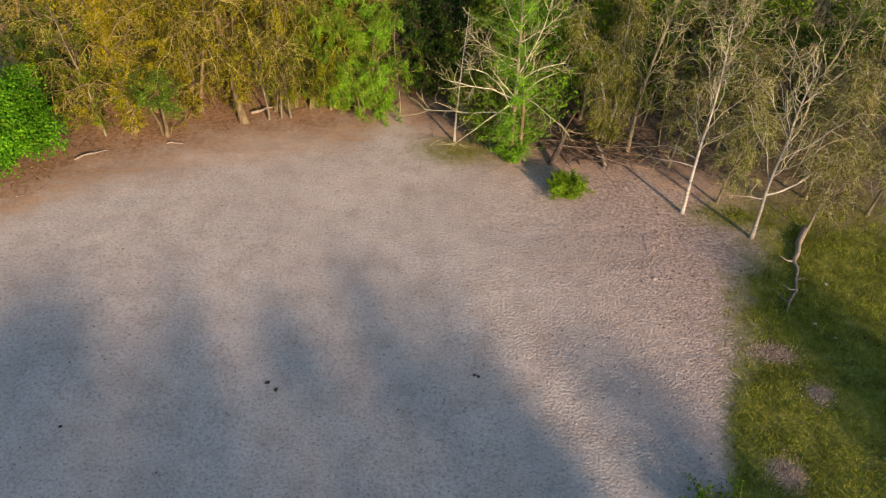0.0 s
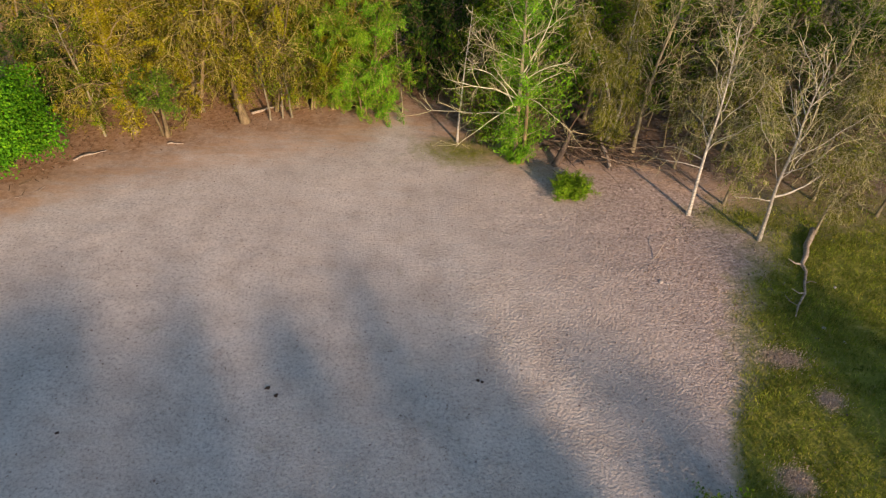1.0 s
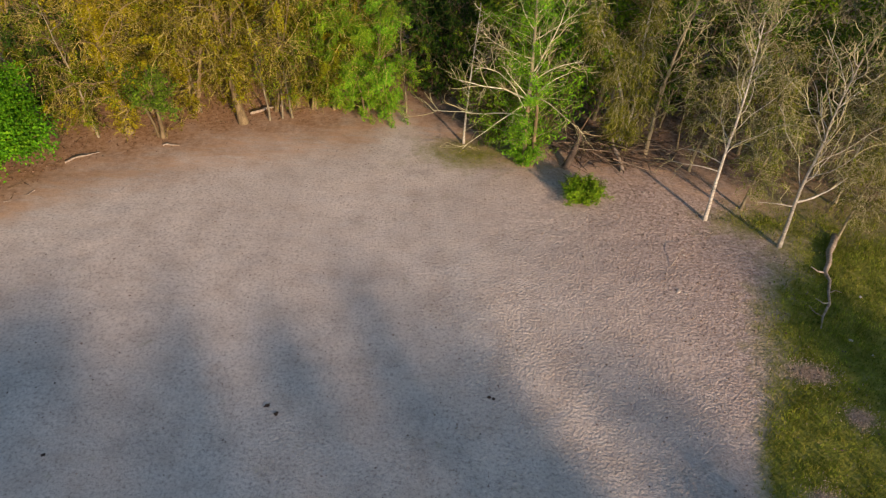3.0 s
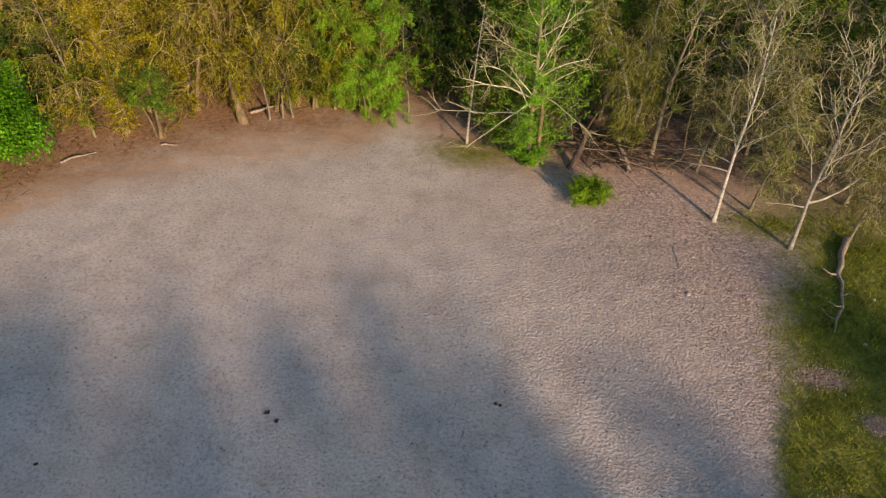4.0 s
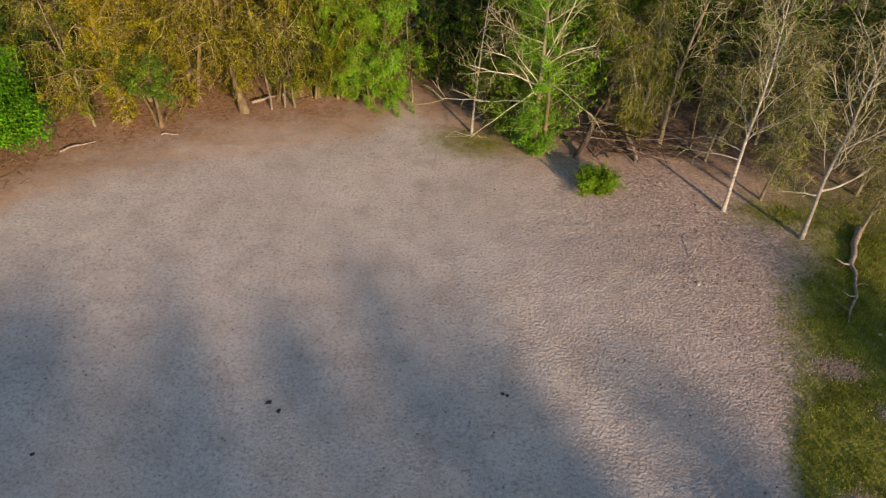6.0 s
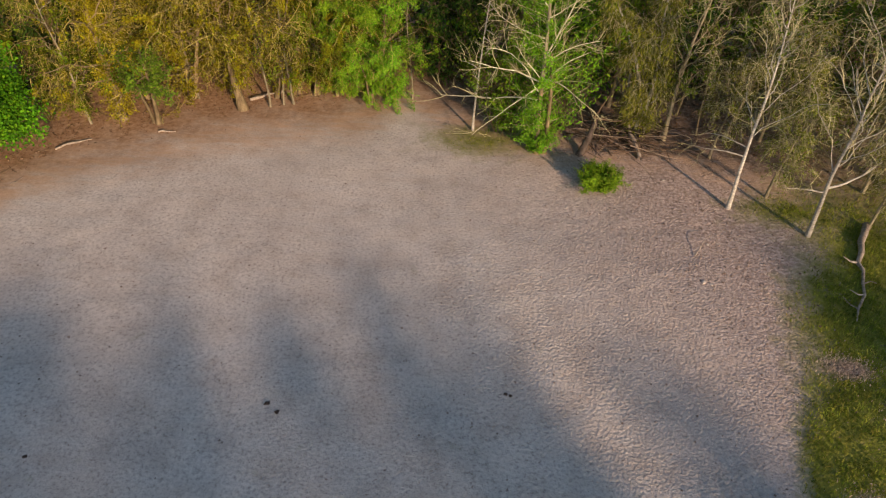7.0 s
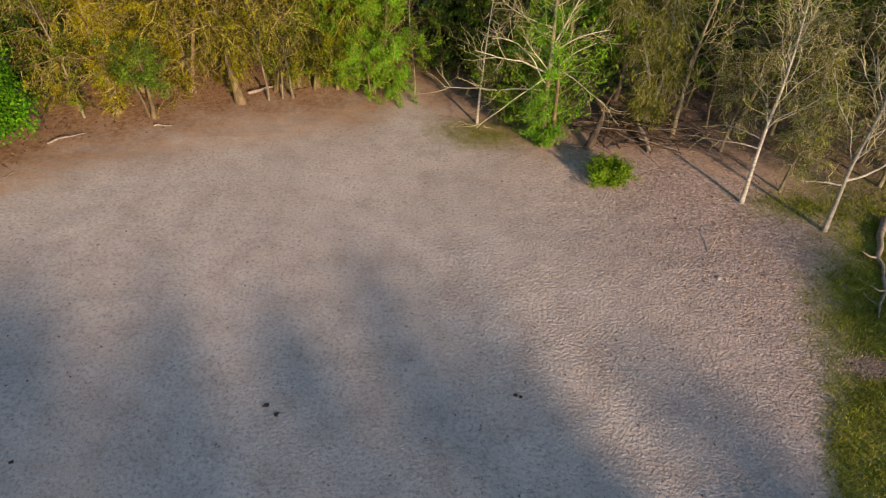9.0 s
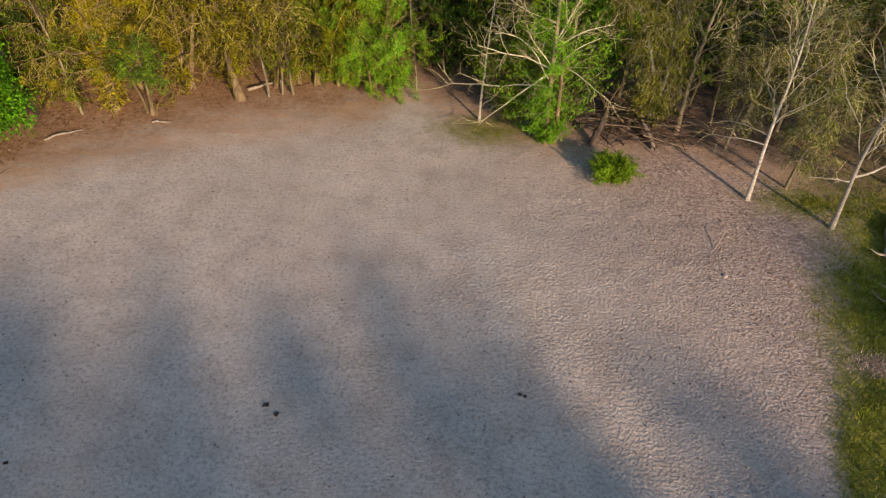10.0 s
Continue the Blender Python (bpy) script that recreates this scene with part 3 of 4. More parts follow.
# dark-leaved trees added to fill shaded gaps with dark colour
for x, y in [(-20.6, 31.0), (-19.4, 33.2), (-1.7, 36.4), (-2.7, 38.2), (-0.3, 37.4)]:
    stand(greens[0], GREEN_TAG, x, y, pick.uniform(0, 360), 0.85)
# deeper rows; far willows and dark green trees carry their shade in the colour
for y in np.arange(36.5, 43.5, 3.2):
    for x in np.arange(-36, 40, 3.0):
        px, py = x + pick.uniform(-1.1, 1.1), y + pick.uniform(-1.2, 1.2)
        if abs(px) > 0.62 * py + 2 or (px > 8 and py < 37) or (px < -6 and py < 37.6) or (-3.4 < px < -0.6 and py < 40) or (0 < px < 8 and py < 37.5):
            continue
        if px < -17:
            kind, tag = greens[int(pick.integers(2))], GREEN_TAG
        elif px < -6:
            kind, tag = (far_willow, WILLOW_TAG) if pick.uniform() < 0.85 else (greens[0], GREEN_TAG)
        elif px < 11:
            kind, tag = ((greens + fresh)[int(pick.integers(4))], GREEN_TAG) if pick.uniform() < 0.8 else (bares[int(pick.integers(3))], BARE_TAG)
        else:
            kind, tag = (bares[int(pick.integers(3))], BARE_TAG) if pick.uniform() < 0.3 else ((greens + fresh)[int(pick.integers(4))], GREEN_TAG)
        stand(kind, tag, px, py, pick.uniform(0, 360), pick.uniform(0.9, 1.2))
# bare trees between the grass and the green wood
for x, y, s in [(9.25, 30.8, 1.0), (18, 31.5, 1.0),
                (12.4, 31.5, 0.9), (14.5, 33.5, 1.0), (21.5, 31.5, 1.0), (17, 36, 1.1), (23.5, 28.5, 1), (22, 36, 1)]:
    stand(bares[int(pick.integers(3))], BARE_TAG, x, y, pick.uniform(0, 360), s)
thin = grow_tree("pale_sapling", 45, (BARK_PALE, TWIG_PALE, LEAF_OLIVE), height=7.5, radius=0.065, limbs=14, limb_from=0.25, limb_angle=70, limb_len=0.14, limb_up=0.05, seconds=3, twigs=2, twig_len=0.4,
                 leaves=0.6, leaf=(0.1, 0.05), wander=0.03, split=True)
tagged(place(thin, 0.15, 31.1, 40), "thin pale sapling with short bare twigs", "sapling")
for x, y in [(10.2, 36.4), (12.6, 35.8), (15.2, 36.8), (17.8, 35.4), (20.4, 36.6), (23.0, 34.6), (25.2, 33.0)]:
    stand(greens[int(pick.integers(2))], GREEN_TAG, x, y, pick.uniform(0, 360), pick.uniform(0.8, 1.0))
for x, y in [(-17.8, 29.65), (-13.7, 32.7), (-10.0, 32.3), (-8.9, 32.7), (-9.4, 32.6), (-3.0, 34.0)]:
    stand(poles[int(pick.integers(2))], POLE_TAG, x, y, pick.uniform(0, 360), pick.uniform(0.9, 1.3))
for _ in range(22):
    x = pick.uniform(8, 24)
    y = pick.uniform(29, 36) - 0.12 * (x - 8)
    stand(poles[int(pick.integers(2))], POLE_TAG, x, y, pick.uniform(0, 360), pick.uniform(0.7, 1.2))

# small trees hung with sparse olive leaves, among the pale ones
olives = [grow_tree("olive_sapling", 46 + k, (BARK_OLIVE, TWIG_PALE, LEAF_SPRING), height=5.2, radius=0.09, limbs=18, limb_from=0.3, limb_angle=55, limb_len=0.26, limb_up=0.0, limb_wander=0.2, seconds=6, twigs=4,
          twig_len=0.8, twig_up=-0.25, twig_r=0.010, twig_pts=4, leaves=7, leaf=(0.13, 0.04), leaf_drop=1.5, limb_shape="round", lean=(0.1, 0.05), clump=0.7, split=True) for k in range(2)]
OLIVE_TAG = ("small tree with drooping twigs and sparse olive leaves", "tree", "olive trees by the sand")
for k, (x, y, s) in enumerate([(12.85, 26.6, 0.85), (15.0, 29.3, 1.0), (16.35, 24.6, 0.8), (17.4, 27.4, 1.0), (11.2, 29.6, 0.9), (19.9, 26.3, 1.0), (14.2, 31.6, 1.1), (18.6, 30.2, 1.1)]):
    stand(olives[k % 2], OLIVE_TAG, x, y, pick.uniform(0, 360), s)

# the two pale trees at the sand's edge, with single limbs to be seen
PALE = {**BARE, "split": True, "radius": 0.095, "limb_r": 0.32, "limbs": 14, "limb_from": 0.34, "limb_angle": 40, "limb_len": 0.42, "seconds": 5, "twigs": 2, "twig_len": 0.55, "leaves": 1.0, "wander": 0.035, "clump": 0.0}
birch = grow_tree("pale_tree", 71, (BARK_PALE, TWIG_PALE, LEAF_OLIVE), **PALE, lean=(-0.03, 0.0), own_limbs=[(2.6, (-1, 0.3, 0.45), 2.2, 0.035, -0.08), (3.0, (-0.8, 0.7, 0.2), 2.0, 0.03, -0.1)])
tagged(place(birch, 10.97, 25.65), "slender pale tree with a smooth whitish trunk", "tree", "pale trees by the sand")
birch = grow_tree("pale_tree", 73, (BARK_PALE, TWIG_PALE, LEAF_OLIVE), **{**PALE, "radius": 0.10, "limbs": 16}, lean=(-0.08, 0.0), own_limbs=[(2.6, (1, 0.1, 0.25), 2.8, 0.05, -0.01), (2.4, (-1, -0.2, 0.2), 1.6, 0.035, -0.02)])
tagged(place(birch, 13.7, 24.0), "pale tree with forked limbs and bare twigs", "tree", "pale trees by the sand")

# the spreading tree with pale dead limbs over a green thicket
def spreading_tree():
    """Two brown trunks side by side; long pale limbs sweep out from a fork at three metres."""
    rng = np.random.default_rng(81)
    root = empty("spreading_tree")
    main = curve_path(rng, (0, 0, -0.1), (-0.09, 0, 1), 9.2, 14, 0.01, 0.02)
    twin = curve_path(rng, (0.38, 0.06, -0.1), (-0.04, 0, 1), 5.0, 9, 0.0, 0.03)
    for line, r0, r1, mat in ((main[:6], 0.13, 0.10, BARK_WILLOW), (main[5:], 0.10, 0.03, BARK_OLIVE), (twin, 0.12, 0.04, BARK_WILLOW)):
        t = Tubes()
        t.add(line, np.linspace(r0, r1, len(line)), 9)
        t.link("trunk", mat, root)
    sprays, leaves = Tubes(), []
    limbs = [(3.3, (-1, -0.15, -0.62), 3.9, 0.055, -0.03), (3.4, (-1, -0.2, 0.42), 3.9, 0.055, 0.035), (2.9, (-1, 0.1, 0.85), 3.5, 0.05, -0.07), (5.3, (-1, 0, 0.42), 3.0, 0.04, 0.05), (5.0, (-1, -0.4, 0.2), 2.2, 0.03, 0.05),
             (4.6, (0.42, 0, 1), 4.2, 0.065, 0.03), (4.2, (0.75, -0.25, 1), 2.6, 0.045, 0.0), (3.4, (1, 0.25, 0.75), 3.3, 0.045, -0.02), (3.6, (1, -0.3, 0.35), 3.2, 0.04, -0.13), (2.6, (-1, 0.1, 0.05), 4.7, 0.06, 0.0),
             (3.5, (-0.45, -0.5, 0.9), 2.8, 0.04, 0.04), (6.2, (0.8, -0.2, 0.6), 2.6, 0.035, 0.05), (6.6, (-0.8, 0.2, 0.7), 2.6, 0.035, 0.04), (7.2, (0.6, 0.4, 0.8), 2.2, 0.03, 0.04), (4.4, (0.5, 0.8, 0.5), 2.6, 0.035, 0.04)]
    for z, way, length, radius, bend in limbs:
        line = curve_path(rng, along(main, (z + 0.1) / 9.2)[0], way, length, 10, bend, 0.11)
        t = Tubes()
        t.add(line, 0.62 * radius * np.linspace(1, 0.32, 10), 7)
        limb, fine = t.link("limb", BARK_SPREAD, root), Tubes()
        for _ in range(9):
            p, d = along(line, rng.uniform(0.2, 1.0))
            side = curve_path(rng, p, side_way(rng, d, radians(rng.uniform(25, 60))), length * rng.uniform(0.15, 0.42), 7, 0.06 if bend > -0.1 else -0.1, 0.14)
            fine.add(side, max(0.013, radius * 0.3) * np.linspace(1, 0.35, 7), 4)
            for _ in range(3):
                o, g = along(side, rng.uniform(0.3, 1.0))
                fine.add(curve_path(rng, o, side_way(rng, g, radians(rng.uniform(20, 60))), rng.uniform(0.3, 0.8), 5, 0.02, 0.2), 0.011 * np.linspace(1, 0.4, 5), 3)
        tagged(fine.link("twig", TWIG_PALE, limb), kind="stuff")
    # leafy shoots rise from the trunks and the inner limbs
    for _ in range(150):
        h = rng.uniform(1.0, 8.4)
        a = rng.uniform(0, 2 * math.pi)
        p = along(main, h / 9.2)[0]
        shoot = curve_path(rng, p, (math.cos(a) - 0.3, math.sin(a), 0.55), rng.uniform(0.7, 2.6), 6, 0.02, 0.16)
        sprays.add(shoot, 0.012 * np.linspace(1, 0.4, 6), 3)
        for _ in range(rng.poisson(60)):
            leaves.append(along(shoot, rng.uniform(0.2, 1.0))[0] + rng.normal(size=3) * 0.1)
    tagged(sprays.link("twig", TWIG_PALE, root), kind="stuff")
    v, f = leaf_quads(rng, np.array(leaves), 0.15, 0.034, 0.1, 0.6, 1.2)
    tagged(link_mesh("crown", v, f, LEAF_SHRUB, root, smooth=False), kind="stuff")
    return tagged(place(root, 3.1, 29.2), "spreading tree with long pale bare limbs", "tree")


spreading_tree()


def thicket(name, seed, mat, twig_mat, wide, tall, stalks, leaves, leaf, up=0.12):
    """A shrub: arching stalks from one root, leaves all along them."""
    rng = np.random.default_rng(seed)
    root = empty(name)
    t, spots = Tubes(), []
    for _ in range(stalks):
        a, r = rng.uniform(0, 2 * math.pi), rng.uniform(0, 0.5) * wide
        way = (math.cos(a) * rng.uniform(0.1, 1.1) * wide / tall, math.sin(a) * rng.uniform(0.1, 1.1) * wide / tall, 1)
        line = curve_path(rng, (math.cos(a) * r, math.sin(a) * r, -0.05), way, tall * rng.uniform(0.7, 1.2), 6, -up, 0.15)
        t.add(line, 0.014 * np.linspace(1, 0.4, 6), 3)
        for _ in range(leaves):
            spots.append(along(line, rng.uniform(0.08, 1))[0])
    tagged(t.link("twig", twig_mat, root), kind="stuff")
    c = np.array(spots) + rng.normal(size=(len(spots), 3)) * wide * 0.09
    c[:, 2] = np.maximum(c[:, 2], 0.06)
    v, f = leaf_quads(rng, c, leaf[0], leaf[1], 0.3, 0.0, 1.3)
    tagged(link_mesh("crown", v, f, mat, root, smooth=False), kind="stuff")
    return root


def round_bush(name, seed, mat, wide, tall, clumps, leaves, leaf):
    """A dense bush: stems that fork out to clumps of leaves over a lumpy dome that reaches the ground."""
    rng = np.random.default_rng(seed)
    root = empty(name)
    t, spots = Tubes(), []
    for _ in range(clumps):
        a, e = rng.uniform(0, 2 * math.pi), math.asin(rng.uniform(-0.35, 1))
        far = rng.uniform(0.62, 1.0) + 0.13 * math.sin(5 * a + 1) * math.cos(4 * e) + 0.08 * math.sin(9 * a)
        c = np.array((math.cos(a) * math.cos(e) * wide * far, math.sin(a) * math.cos(e) * wide * far, tall * 0.42 + math.sin(e) * tall * 0.56 * far))
        c[2] = max(c[2], 0.25)
        t.add(np.array(((0.1 * math.cos(a), 0.1 * math.sin(a), 0.0), (c[0] * 0.35, c[1] * 0.35, c[2] * 0.6), c)), (0.04, 0.025, 0.01), 4)
        spots.append(c + rng.normal(size=(leaves, 3)) * (0.3, 0.3, 0.22))
    tagged(t.link("twig", TWIG_BROWN, root), kind="stuff")
    c = np.concatenate(spots)
    c[:, 2] = np.maximum(c[:, 2], 0.06)
    v, f = leaf_quads(rng, c, leaf[0], leaf[1], 0.5, 0.0, 1.6)
    tagged(link_mesh("crown", v, f, mat, root, smooth=False), kind="stuff")
    return root


for x, y in ((1.7, 31.3), (3.7, 31.3)):
    tagged(place(thicket("shrub", 97, LEAF_FRESH, TWIG_BROWN, 1.3, 5.0, 55, 60, (0.2, 0.05), 0.03), x, y), "tall fresh green thicket behind a bare tree", "shrub")
tagged(place(thicket("shrub", 91, LEAF_SHRUB, TWIG_BROWN, 0.74, 1.05, 130, 110, (0.13, 0.034)), 5.6, 26.6), "small round bright green shrub on bare sand", "shrub")
tagged(place(thicket("shrub", 92, LEAF_SHRUB, TWIG_BROWN, 0.62, 1.5, 90, 70, (0.14, 0.036)), 3.1, 29.4), "green thicket at the foot of a tree", "shrub")
tagged(place(thicket("shrub", 93, LEAF_LIME, TWIG_WILLOW, 1.1, 1.1, 60, 22, (0.13, 0.07)), 8.3, 10.2), "yellow-green shrub on the grass edge", "shrub")
tagged(place(round_bush("leafy_bush", 94, LEAF_BRIGHT, 2.5, 5.2, 330, 95, (0.13, 0.09)), -20.9, 25.9), "large dense vivid green bush at the wood's edge", "bush")
small = grow_tree("small_tree", 95, (BARK_WILLOW, TWIG_BROWN, LEAF_OLIVE), height=4.2, radius=0.13, stems=3, stem_spread=0.05, stem_gap=0.3, limbs=21, limb_from=0.48, limb_to=0.9, limb_angle=75,
                  limb_len=0.19, limb_up=0.0, seconds=5, twigs=4, twig_len=0.5, leaves=16, leaf=(0.12, 0.05), limb_shape="round", lean=(-0.05, 0))
tagged(place(small, -14.75, 29.95), "small green-leaved tree with three thin trunks", "tree")
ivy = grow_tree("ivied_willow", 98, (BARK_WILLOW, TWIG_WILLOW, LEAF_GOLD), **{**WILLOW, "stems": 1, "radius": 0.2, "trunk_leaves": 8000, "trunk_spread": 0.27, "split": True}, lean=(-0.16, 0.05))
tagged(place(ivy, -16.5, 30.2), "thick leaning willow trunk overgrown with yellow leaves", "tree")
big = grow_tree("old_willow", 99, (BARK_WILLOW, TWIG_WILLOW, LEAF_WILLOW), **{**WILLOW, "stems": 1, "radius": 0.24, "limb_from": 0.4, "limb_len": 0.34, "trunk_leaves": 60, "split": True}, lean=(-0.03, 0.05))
tagged(place(big, -11.25, 31.85), "old willow with a thick bare grey-brown trunk foot", "tree")
column = grow_tree("weeping_tree", 96, (BARK_PALE, TWIG_PALE, LEAF_SPRING), **{**WILLOW, "height": 9, "stems": 2, "stem_spread": 0.03, "limbs": 36, "limb_len": 0.075, "limb_from": 0.1, "twig_up": -0.3, "clump": 0.5, "second_r": 1.4, "leaves": 9, "leaf": (0.19, 0.042), "leaf_drop": 2.5})
tagged(place(column, 7.9, 30.9), "narrow willow hung with olive-green leaves", "tree")


# ---- dead wood ----
def dead_branch(name, seed, start, way, length, radius, bend=0.0, forks=5, label=""):
    rng = np.random.default_rng(seed)
    root = empty(name)
    x, y, z = start
    main = curve_path(rng, (0, 0, 0), way, length, 10, bend, 0.12)
    main[:, 2] = np.maximum(main[:, 2], -z + 0.5 * radius)
    t = Tubes()
    t.add(main, radius * np.linspace(1, 0.35, 10) * rng.uniform(0.75, 1.2, 10), 7)
    t.link("stem", BARK_DEAD, root)
    for _ in range(forks):
        p, d = along(main, rng.uniform(0.3, 0.95))
        w = side_way(rng, d, radians(rng.uniform(30, 70)))
        w[2] = abs(w[2]) * 0.4
        t = Tubes()
        t.add(curve_path(rng, p, w, length * rng.uniform(0.12, 0.3), 5, -0.02, 0.2), radius * 0.4 * np.linspace(1, 0.3, 5), 5)
        t.link("fork", BARK_DEAD, root)
    root.matrix_basis = pose(x, y, z)
    return tagged(root, label, "dead branch")


def crooked_log():
    """A long crooked branch on the grass: a thick butt, a thin forked tip."""
    root = empty("fallen_branch")
    line = np.array(((0.03, 0.06, 0.16), (0, 0, 0.15), (-0.3, -0.55, 0.15), (-0.75, -1.2, 0.16), (-1.0, -1.85, 0.14), (-1.42, -2.5, 0.12), (-1.4, -2.95, 0.1), (-1.75, -3.7, 0.09), (-1.95, -4.3, 0.09), (-2.5, -5.05, 0.07), (-2.8, -5.65, 0.05)))
    radii = (0.03, 0.15, 0.14, 0.13, 0.11, 0.085, 0.065, 0.055, 0.05, 0.04, 0.025)
    t = Tubes()
    t.add(line, radii, 8)
    t.link("stem", BARK_DEAD, root)
    for pts, r0, r1 in (((line[5], (-1.75, -2.55, 0.2), (-2.0, -2.4, 0.3)), 0.05, 0.018), ((line[8], (-2.25, -4.4, 0.16), (-2.5, -4.2, 0.22)), 0.035, 0.012),
                        ((line[9], (-2.75, -4.9, 0.12), (-2.9, -4.6, 0.2)), 0.03, 0.012), ((line[7], (-1.5, -3.65, 0.2), (-1.35, -3.8, 0.24)), 0.03, 0.012)):
        t = Tubes()
        t.add(np.array(pts), np.linspace(r0, r1, len(pts)), 6)
        t.link("fork", BARK_DEAD, root)
    root.matrix_basis = pose(16.3, 24.75, 0)
    return tagged(root, "crooked pale dead branch lying on the grass", "dead branch")


crooked_log()
dead_branch("fallen_branch", 102, (-18.25, 27.1, 0.06), (1.26, 0.94, 0.0), 1.6, 0.06, 0.0, 1, "short pale dead branch on leaf litter")
dead_branch("fallen_branch", 103, (-14.45, 29.15, 0.02), (1, 0.3, 0.7), 1.1, 0.06, -0.19, 0, "curved pale root on leaf litter")
dead_branch("fallen_branch", 104, (-20.5, 23.3, 0.03), (1, 0.45, 0.0), 2.6, 0.03, 0.0, 3, "thin dead stick on sand")
dead_branch("fallen_branch", 105, (8.67, 22.15, 0.03), (1.26, 1.43, 0.02), 1.9, 0.02, 0.0, 0, "thin crooked stick on churned sand")
dead_branch("fallen_branch", 106, (14.2, 12.6, 0.05), (0.3, -1, 0.0), 2.5, 0.05, 0.0, 4, "thin dead branch in the grass")
dead_branch("fallen_branch", 107, (-11.1, 32.7, 0.1), (1.1, 1.5, 0.02), 1.9, 0.1, 0.0, 2, "grey log at the foot of the willows")
dead_branch("fallen_branch", 108, (7.85, 29.05, 0.12), (-0.42, 0.9, 0.04), 4.6, 0.11, 0.0, 6, "grey fallen trunk in a brush pile")


def snag():
    root = empty("snag")
    rng = np.random.default_rng(111)
    t = Tubes()
    t.add(curve_path(rng, (0, 0, -0.15), (0.55, 0.6, 0.9), 2.0, 8, 0.0, 0.06), np.array((0.26, 0.19, 0.17, 0.16, 0.15, 0.13, 0.11, 0.05)), 9)
    t.link("trunk", BARK_SNAG, root)
    for w in ((0.6, 0.4, 0.7), (-0.5, 0.6, 0.5), (0.9, -0.1, 0.3)):
        t = Tubes()
        t.add(curve_path(rng, (0.5, 0.8, 1.5), w, 1.3, 5, 0.0, 0.2), 0.05 * np.linspace(1, 0.3, 5), 5)
        t.link("limb", BARK_DARK, root)
    return tagged(root, "broken leaning grey snag beside a brush pile", "snag")


place(snag(), 5.1, 29.3)


def brush_pile():
    rng = np.random.default_rng(113)
    t = Tubes()
    for _ in range(240):
        x, y = rng.normal(6.9, 1.3), rng.normal(30.9, 0.9)
        a = rng.normal(-0.75, 0.7)
        way = (math.cos(a), math.sin(a), rng.normal(0.1, 0.25))
        t.add(curve_path(rng, (x, y, abs(rng.normal(0.25, 0.25))), way, rng.uniform(0.8, 2.6), 4, -0.05, 0.1), rng.uniform(0.012, 0.04) * np.linspace(1, 0.5, 4), 4)
    return tagged(t.link("brush_pile", BRUSH, None), "heap of brown dead branches under the trees", "brush pile", kind="stuff")


brush_pile()


# ---- ground cover ----
def scatter(rng, n, box, keep):
    x, y = rng.uniform(box[0], box[1], n), rng.uniform(box[2], box[3], n)
    ok = keep(x, y) > rng.uniform(0, 1, n)
    x, y = x[ok], y[ok]
    return np.stack([x, y, ground_z(x, y)], -1)


def blades(name, seed, n, box, keep, tall, wide, material, label):
    rng = np.random.default_rng(seed)
    p = scatter(rng, n, box, keep)
    n = len(p)
    a = rng.uniform(0, 2 * math.pi, n)
    h = tall * rng.uniform(0.4, 1.3, n)
    side = np.stack([np.cos(a), np.sin(a), np.zeros(n)], -1) * (wide * rng.uniform(0.6, 1.4, n))[:, None] / 2
    b = rng.uniform(0, 2 * math.pi, n)
    bend = np.stack([np.cos(b), np.sin(b), np.zeros(n)], -1) * (h * rng.uniform(0.2, 0.9, n))[:, None]
    mid = p + bend * 0.35 + np.stack([0 * h, 0 * h, h * 0.65], -1)
    tip = p + bend + np.stack([0 * h, 0 * h, h * 0.95], -1)
    v = np.stack([p - side, p + side, mid + side * 0.8, tip, mid - side * 0.8], 1).reshape(-1, 3)
    f = (np.arange(n) * 5)[:, None] + np.array((0, 1, 2, 3, 4))[None]
    return tagged(link_mesh(name, v, f, material, None, smooth=False), label, "grass", kind="stuff")


def sward(x, y):
    clump = 0.55 + 0.3 * lattice_noise(x / 0.6, y / 0.6, 21) + 0.25 * lattice_noise(x / 2.3, y / 2.3, 22)
    return np.clip((grass_mask(x, y) - 0.35) * 1.7, 0, 1) * clump * np.clip(1 - straw_share(x, y) * 1.3, 0, 1)


blades("grass", 201, 150000, (7.5, 23, 8.5, 28), sward, 0.13, 0.022, GRASS, "short green grass with withered tufts")
blades("grass", 202, 9000, (-3, 5, 28, 33), lambda x, y: np.clip(grass_mask(x, y) * 1.3 - 0.4, 0, 1), 0.06, 0.02, GRASS, "thin olive grass by the wood's edge")
blades("dry_grass", 203, 60000, (9, 15, 10, 18.5), lambda x, y: np.clip(straw_share(x, y), 0, 1), 0.09, 0.02, STRAW, "withered straw-coloured patches in the grass")


def fallen_leaves():
    rng = np.random.default_rng(211)
    p = scatter(rng, 36000, (-24, 26, 23, 42), lambda x, y: np.clip(wood_mask(x, y) - 0.55, 0, 1) * 1.6)
    p[:, 2] += 0.02
    v, f = leaf_quads(rng, p, 0.10, 0.07, 1.5)
    return tagged(link_mesh("leaf_litter", v, f, LITTER, None, smooth=False), "brown fallen leaves under the trees", "leaf litter", kind="stuff")


fallen_leaves()


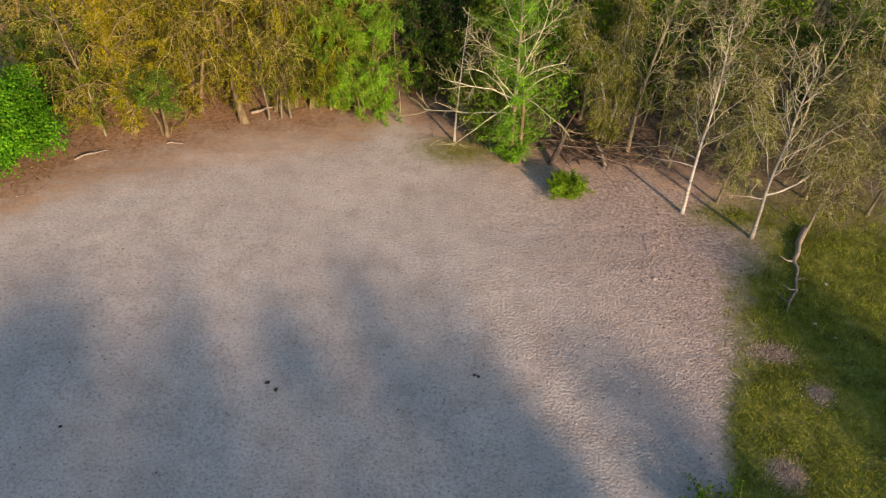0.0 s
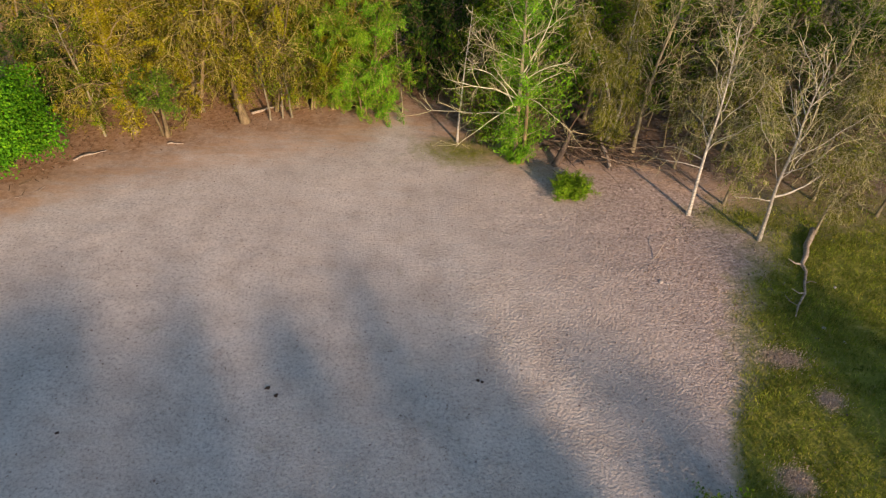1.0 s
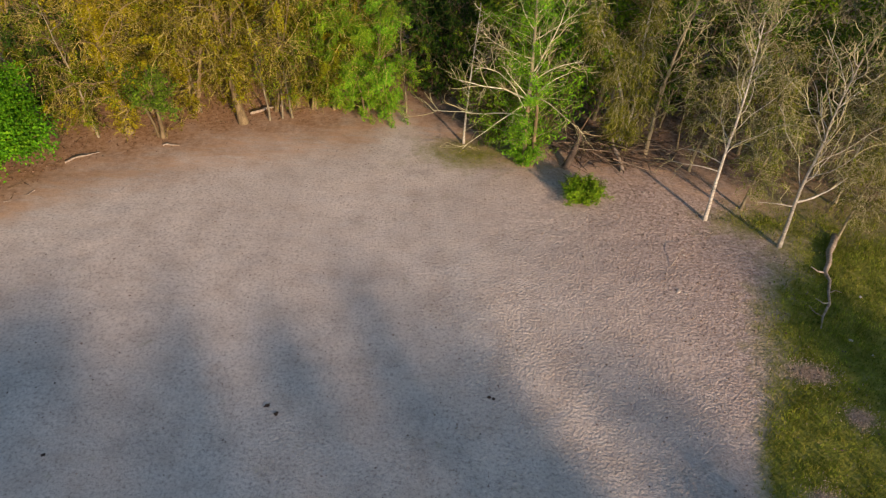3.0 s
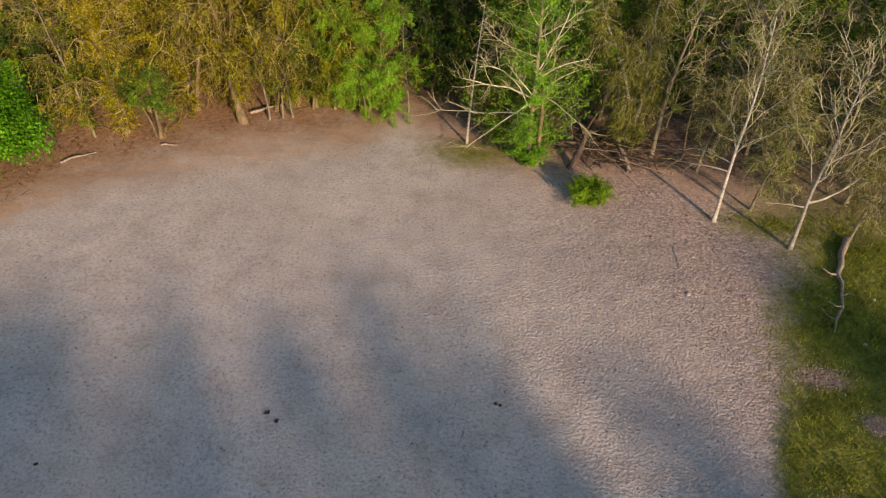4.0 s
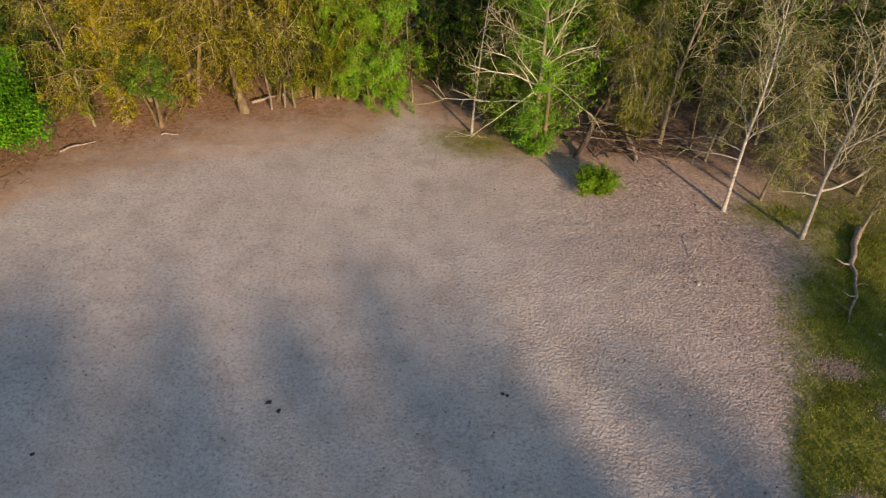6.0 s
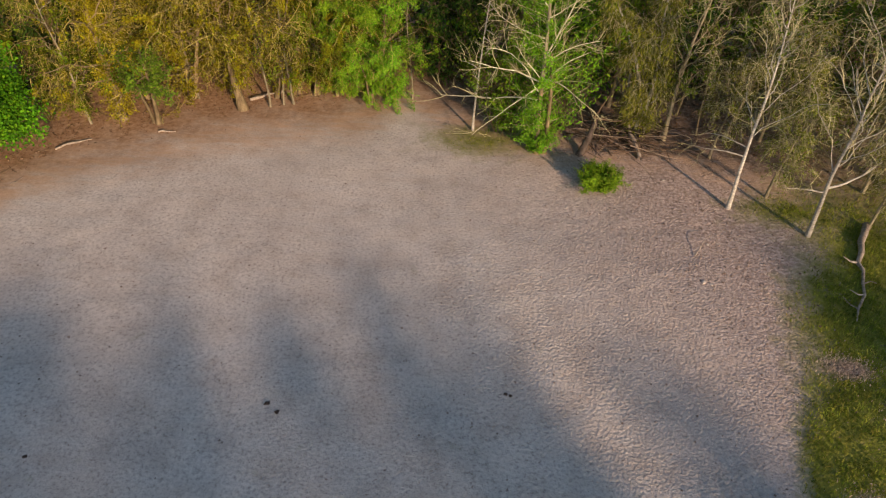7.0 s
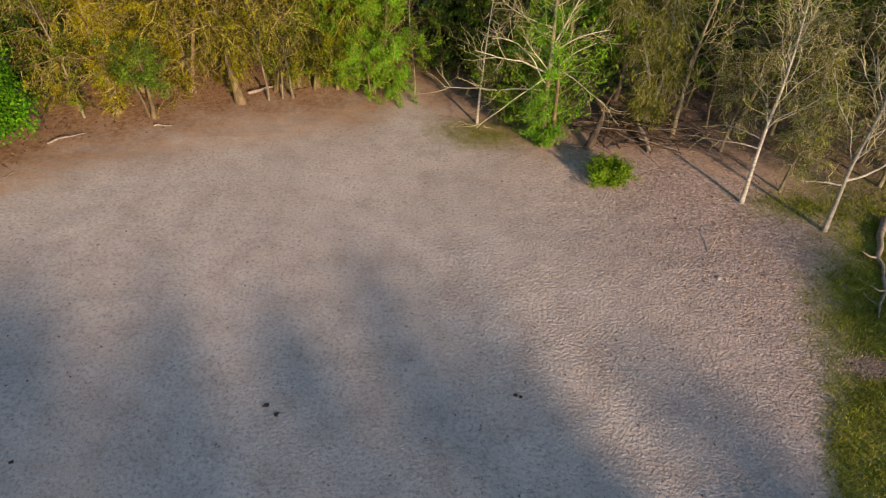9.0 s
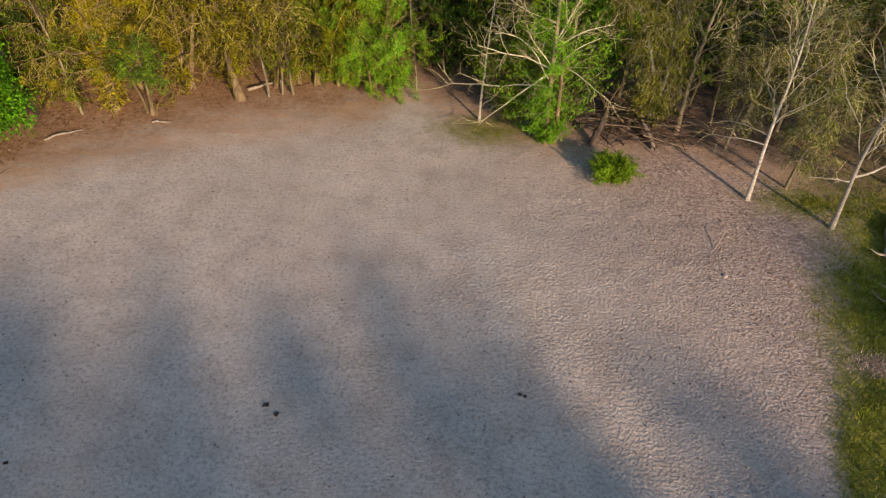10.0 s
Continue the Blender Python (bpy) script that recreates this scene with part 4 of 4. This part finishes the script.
def floor_sticks():
    rng = np.random.default_rng(213)
    t = Tubes()
    for x, y, z in scatter(rng, 1500, (-22, 24, 22, 40), lambda x, y: np.clip(wood_mask(x, y) * 1.4 - 0.55, 0, 0.6)):
        a = rng.uniform(0, math.pi)
        t.add(curve_path(rng, (x, y, z + 0.03), (math.cos(a), math.sin(a), rng.normal(0.03, 0.05)), rng.uniform(0.3, 1.3), 4, 0.0, 0.2), rng.uniform(0.006, 0.018) * np.linspace(1, 0.5, 4), 3)
    return tagged(t.link("deadwood", TWIG_BROWN, None), "thin dead sticks strewn over the leaf litter", "dead wood", kind="stuff")


floor_sticks()


def clods():
    """Loose crumbs of earth and droppings on the sand."""
    rng = np.random.default_rng(217)
    p = scatter(rng, 16000, (-22, 14, 8.5, 32), lambda x, y: (1 - 0.7 * grass_mask(x, y)) * (1 - wood_mask(x, y)) * (0.07 + 0.9 * np.clip((x + 0.4 * y - 10) / 9, 0, 1)))
    n = len(p)
    size = 0.012 + 0.03 * rng.random(n) ** 3 + 0.022 * np.clip((p[:, 0] + 0.4 * p[:, 1] - 12) / 6, 0, 1) * rng.random(n)
    base = np.array(((1, 0, 0), (0, 1, 0), (-1, 0, 0), (0, -1, 0), (0, 0, 0.9), (0, 0, -0.5)), float)
    v = p[:, None, :] + base[None] * size[:, None, None] * rng.uniform(0.6, 1.4, (n, 6, 1))
    tri = np.array(((0, 1, 4), (1, 2, 4), (2, 3, 4), (3, 0, 4), (1, 0, 5), (2, 1, 5), (3, 2, 5), (0, 3, 5)))
    f = (np.arange(n) * 6)[:, None, None] + tri[None]
    return tagged(link_mesh("clods", v.reshape(-1, 3), f.reshape(-1, 3), CLOD, None, smooth=False), "small dark crumbs of earth on the sand", "clods", kind="stuff")


clods()


def lump(x, y, size, seed):
    rng = np.random.default_rng(seed)
    bm = bmesh.new()
    bmesh.ops.create_icosphere(bm, subdivisions=2, radius=size)
    for v in bm.verts:
        v.co *= rng.uniform(0.55, 1.3)
        v.co.x *= 1.25
        v.co.z *= 0.45
    me = bpy.data.meshes.new("clod")
    bm.to_mesh(me)
    bm.free()
    me.materials.append(DUNG)
    ob = new("clod", me)
    ob.matrix_basis = pose(x, y, z_at(x, y) + size * 0.3, 0, 0, seed * 40)
    return tagged(ob, "dark clod of earth on bare sand", "clod", "dark clods")


for k, (x, y, size) in enumerate([(-5.7, 14.2, 0.07), (-5.35, 13.9, 0.065), (1.25, 15.05, 0.06), (1.4, 15.0, 0.05), (-11.6, 12.0, 0.055)]):
    lump(x, y, size, k + 1)


def stone(x, y, size, seed):
    """A small pale stone, flattened and uneven."""
    rng = np.random.default_rng(seed)
    bm = bmesh.new()
    bmesh.ops.create_icosphere(bm, subdivisions=2, radius=size)
    for v in bm.verts:
        v.co *= rng.uniform(0.85, 1.1)
        v.co.x *= 1.4
        v.co.z *= 0.6
    me = bpy.data.meshes.new("stone")
    bm.to_mesh(me)
    bm.free()
    me.materials.append(PALE_STONE)
    ob = new("stone", me)
    ob.matrix_basis = pose(x, y, z_at(x, y) + size * 0.25, 0, 0, seed * 67)
    return tagged(ob, "small pale stone on the ground", "stone", "pale stones")


for k, (x, y, size) in enumerate([(8.65, 20.7, 0.08), (8.9, 20.6, 0.05), (14.4, 18.6, 0.07), (14.9, 17.9, 0.05), (9.4, 23.0, 0.05), (4.1, 25.0, 0.05), (9.8, 27.9, 0.06), (8.6, 27.4, 0.05), (15.8, 21.0, 0.06)]):
    stone(x, y, size, k + 1)
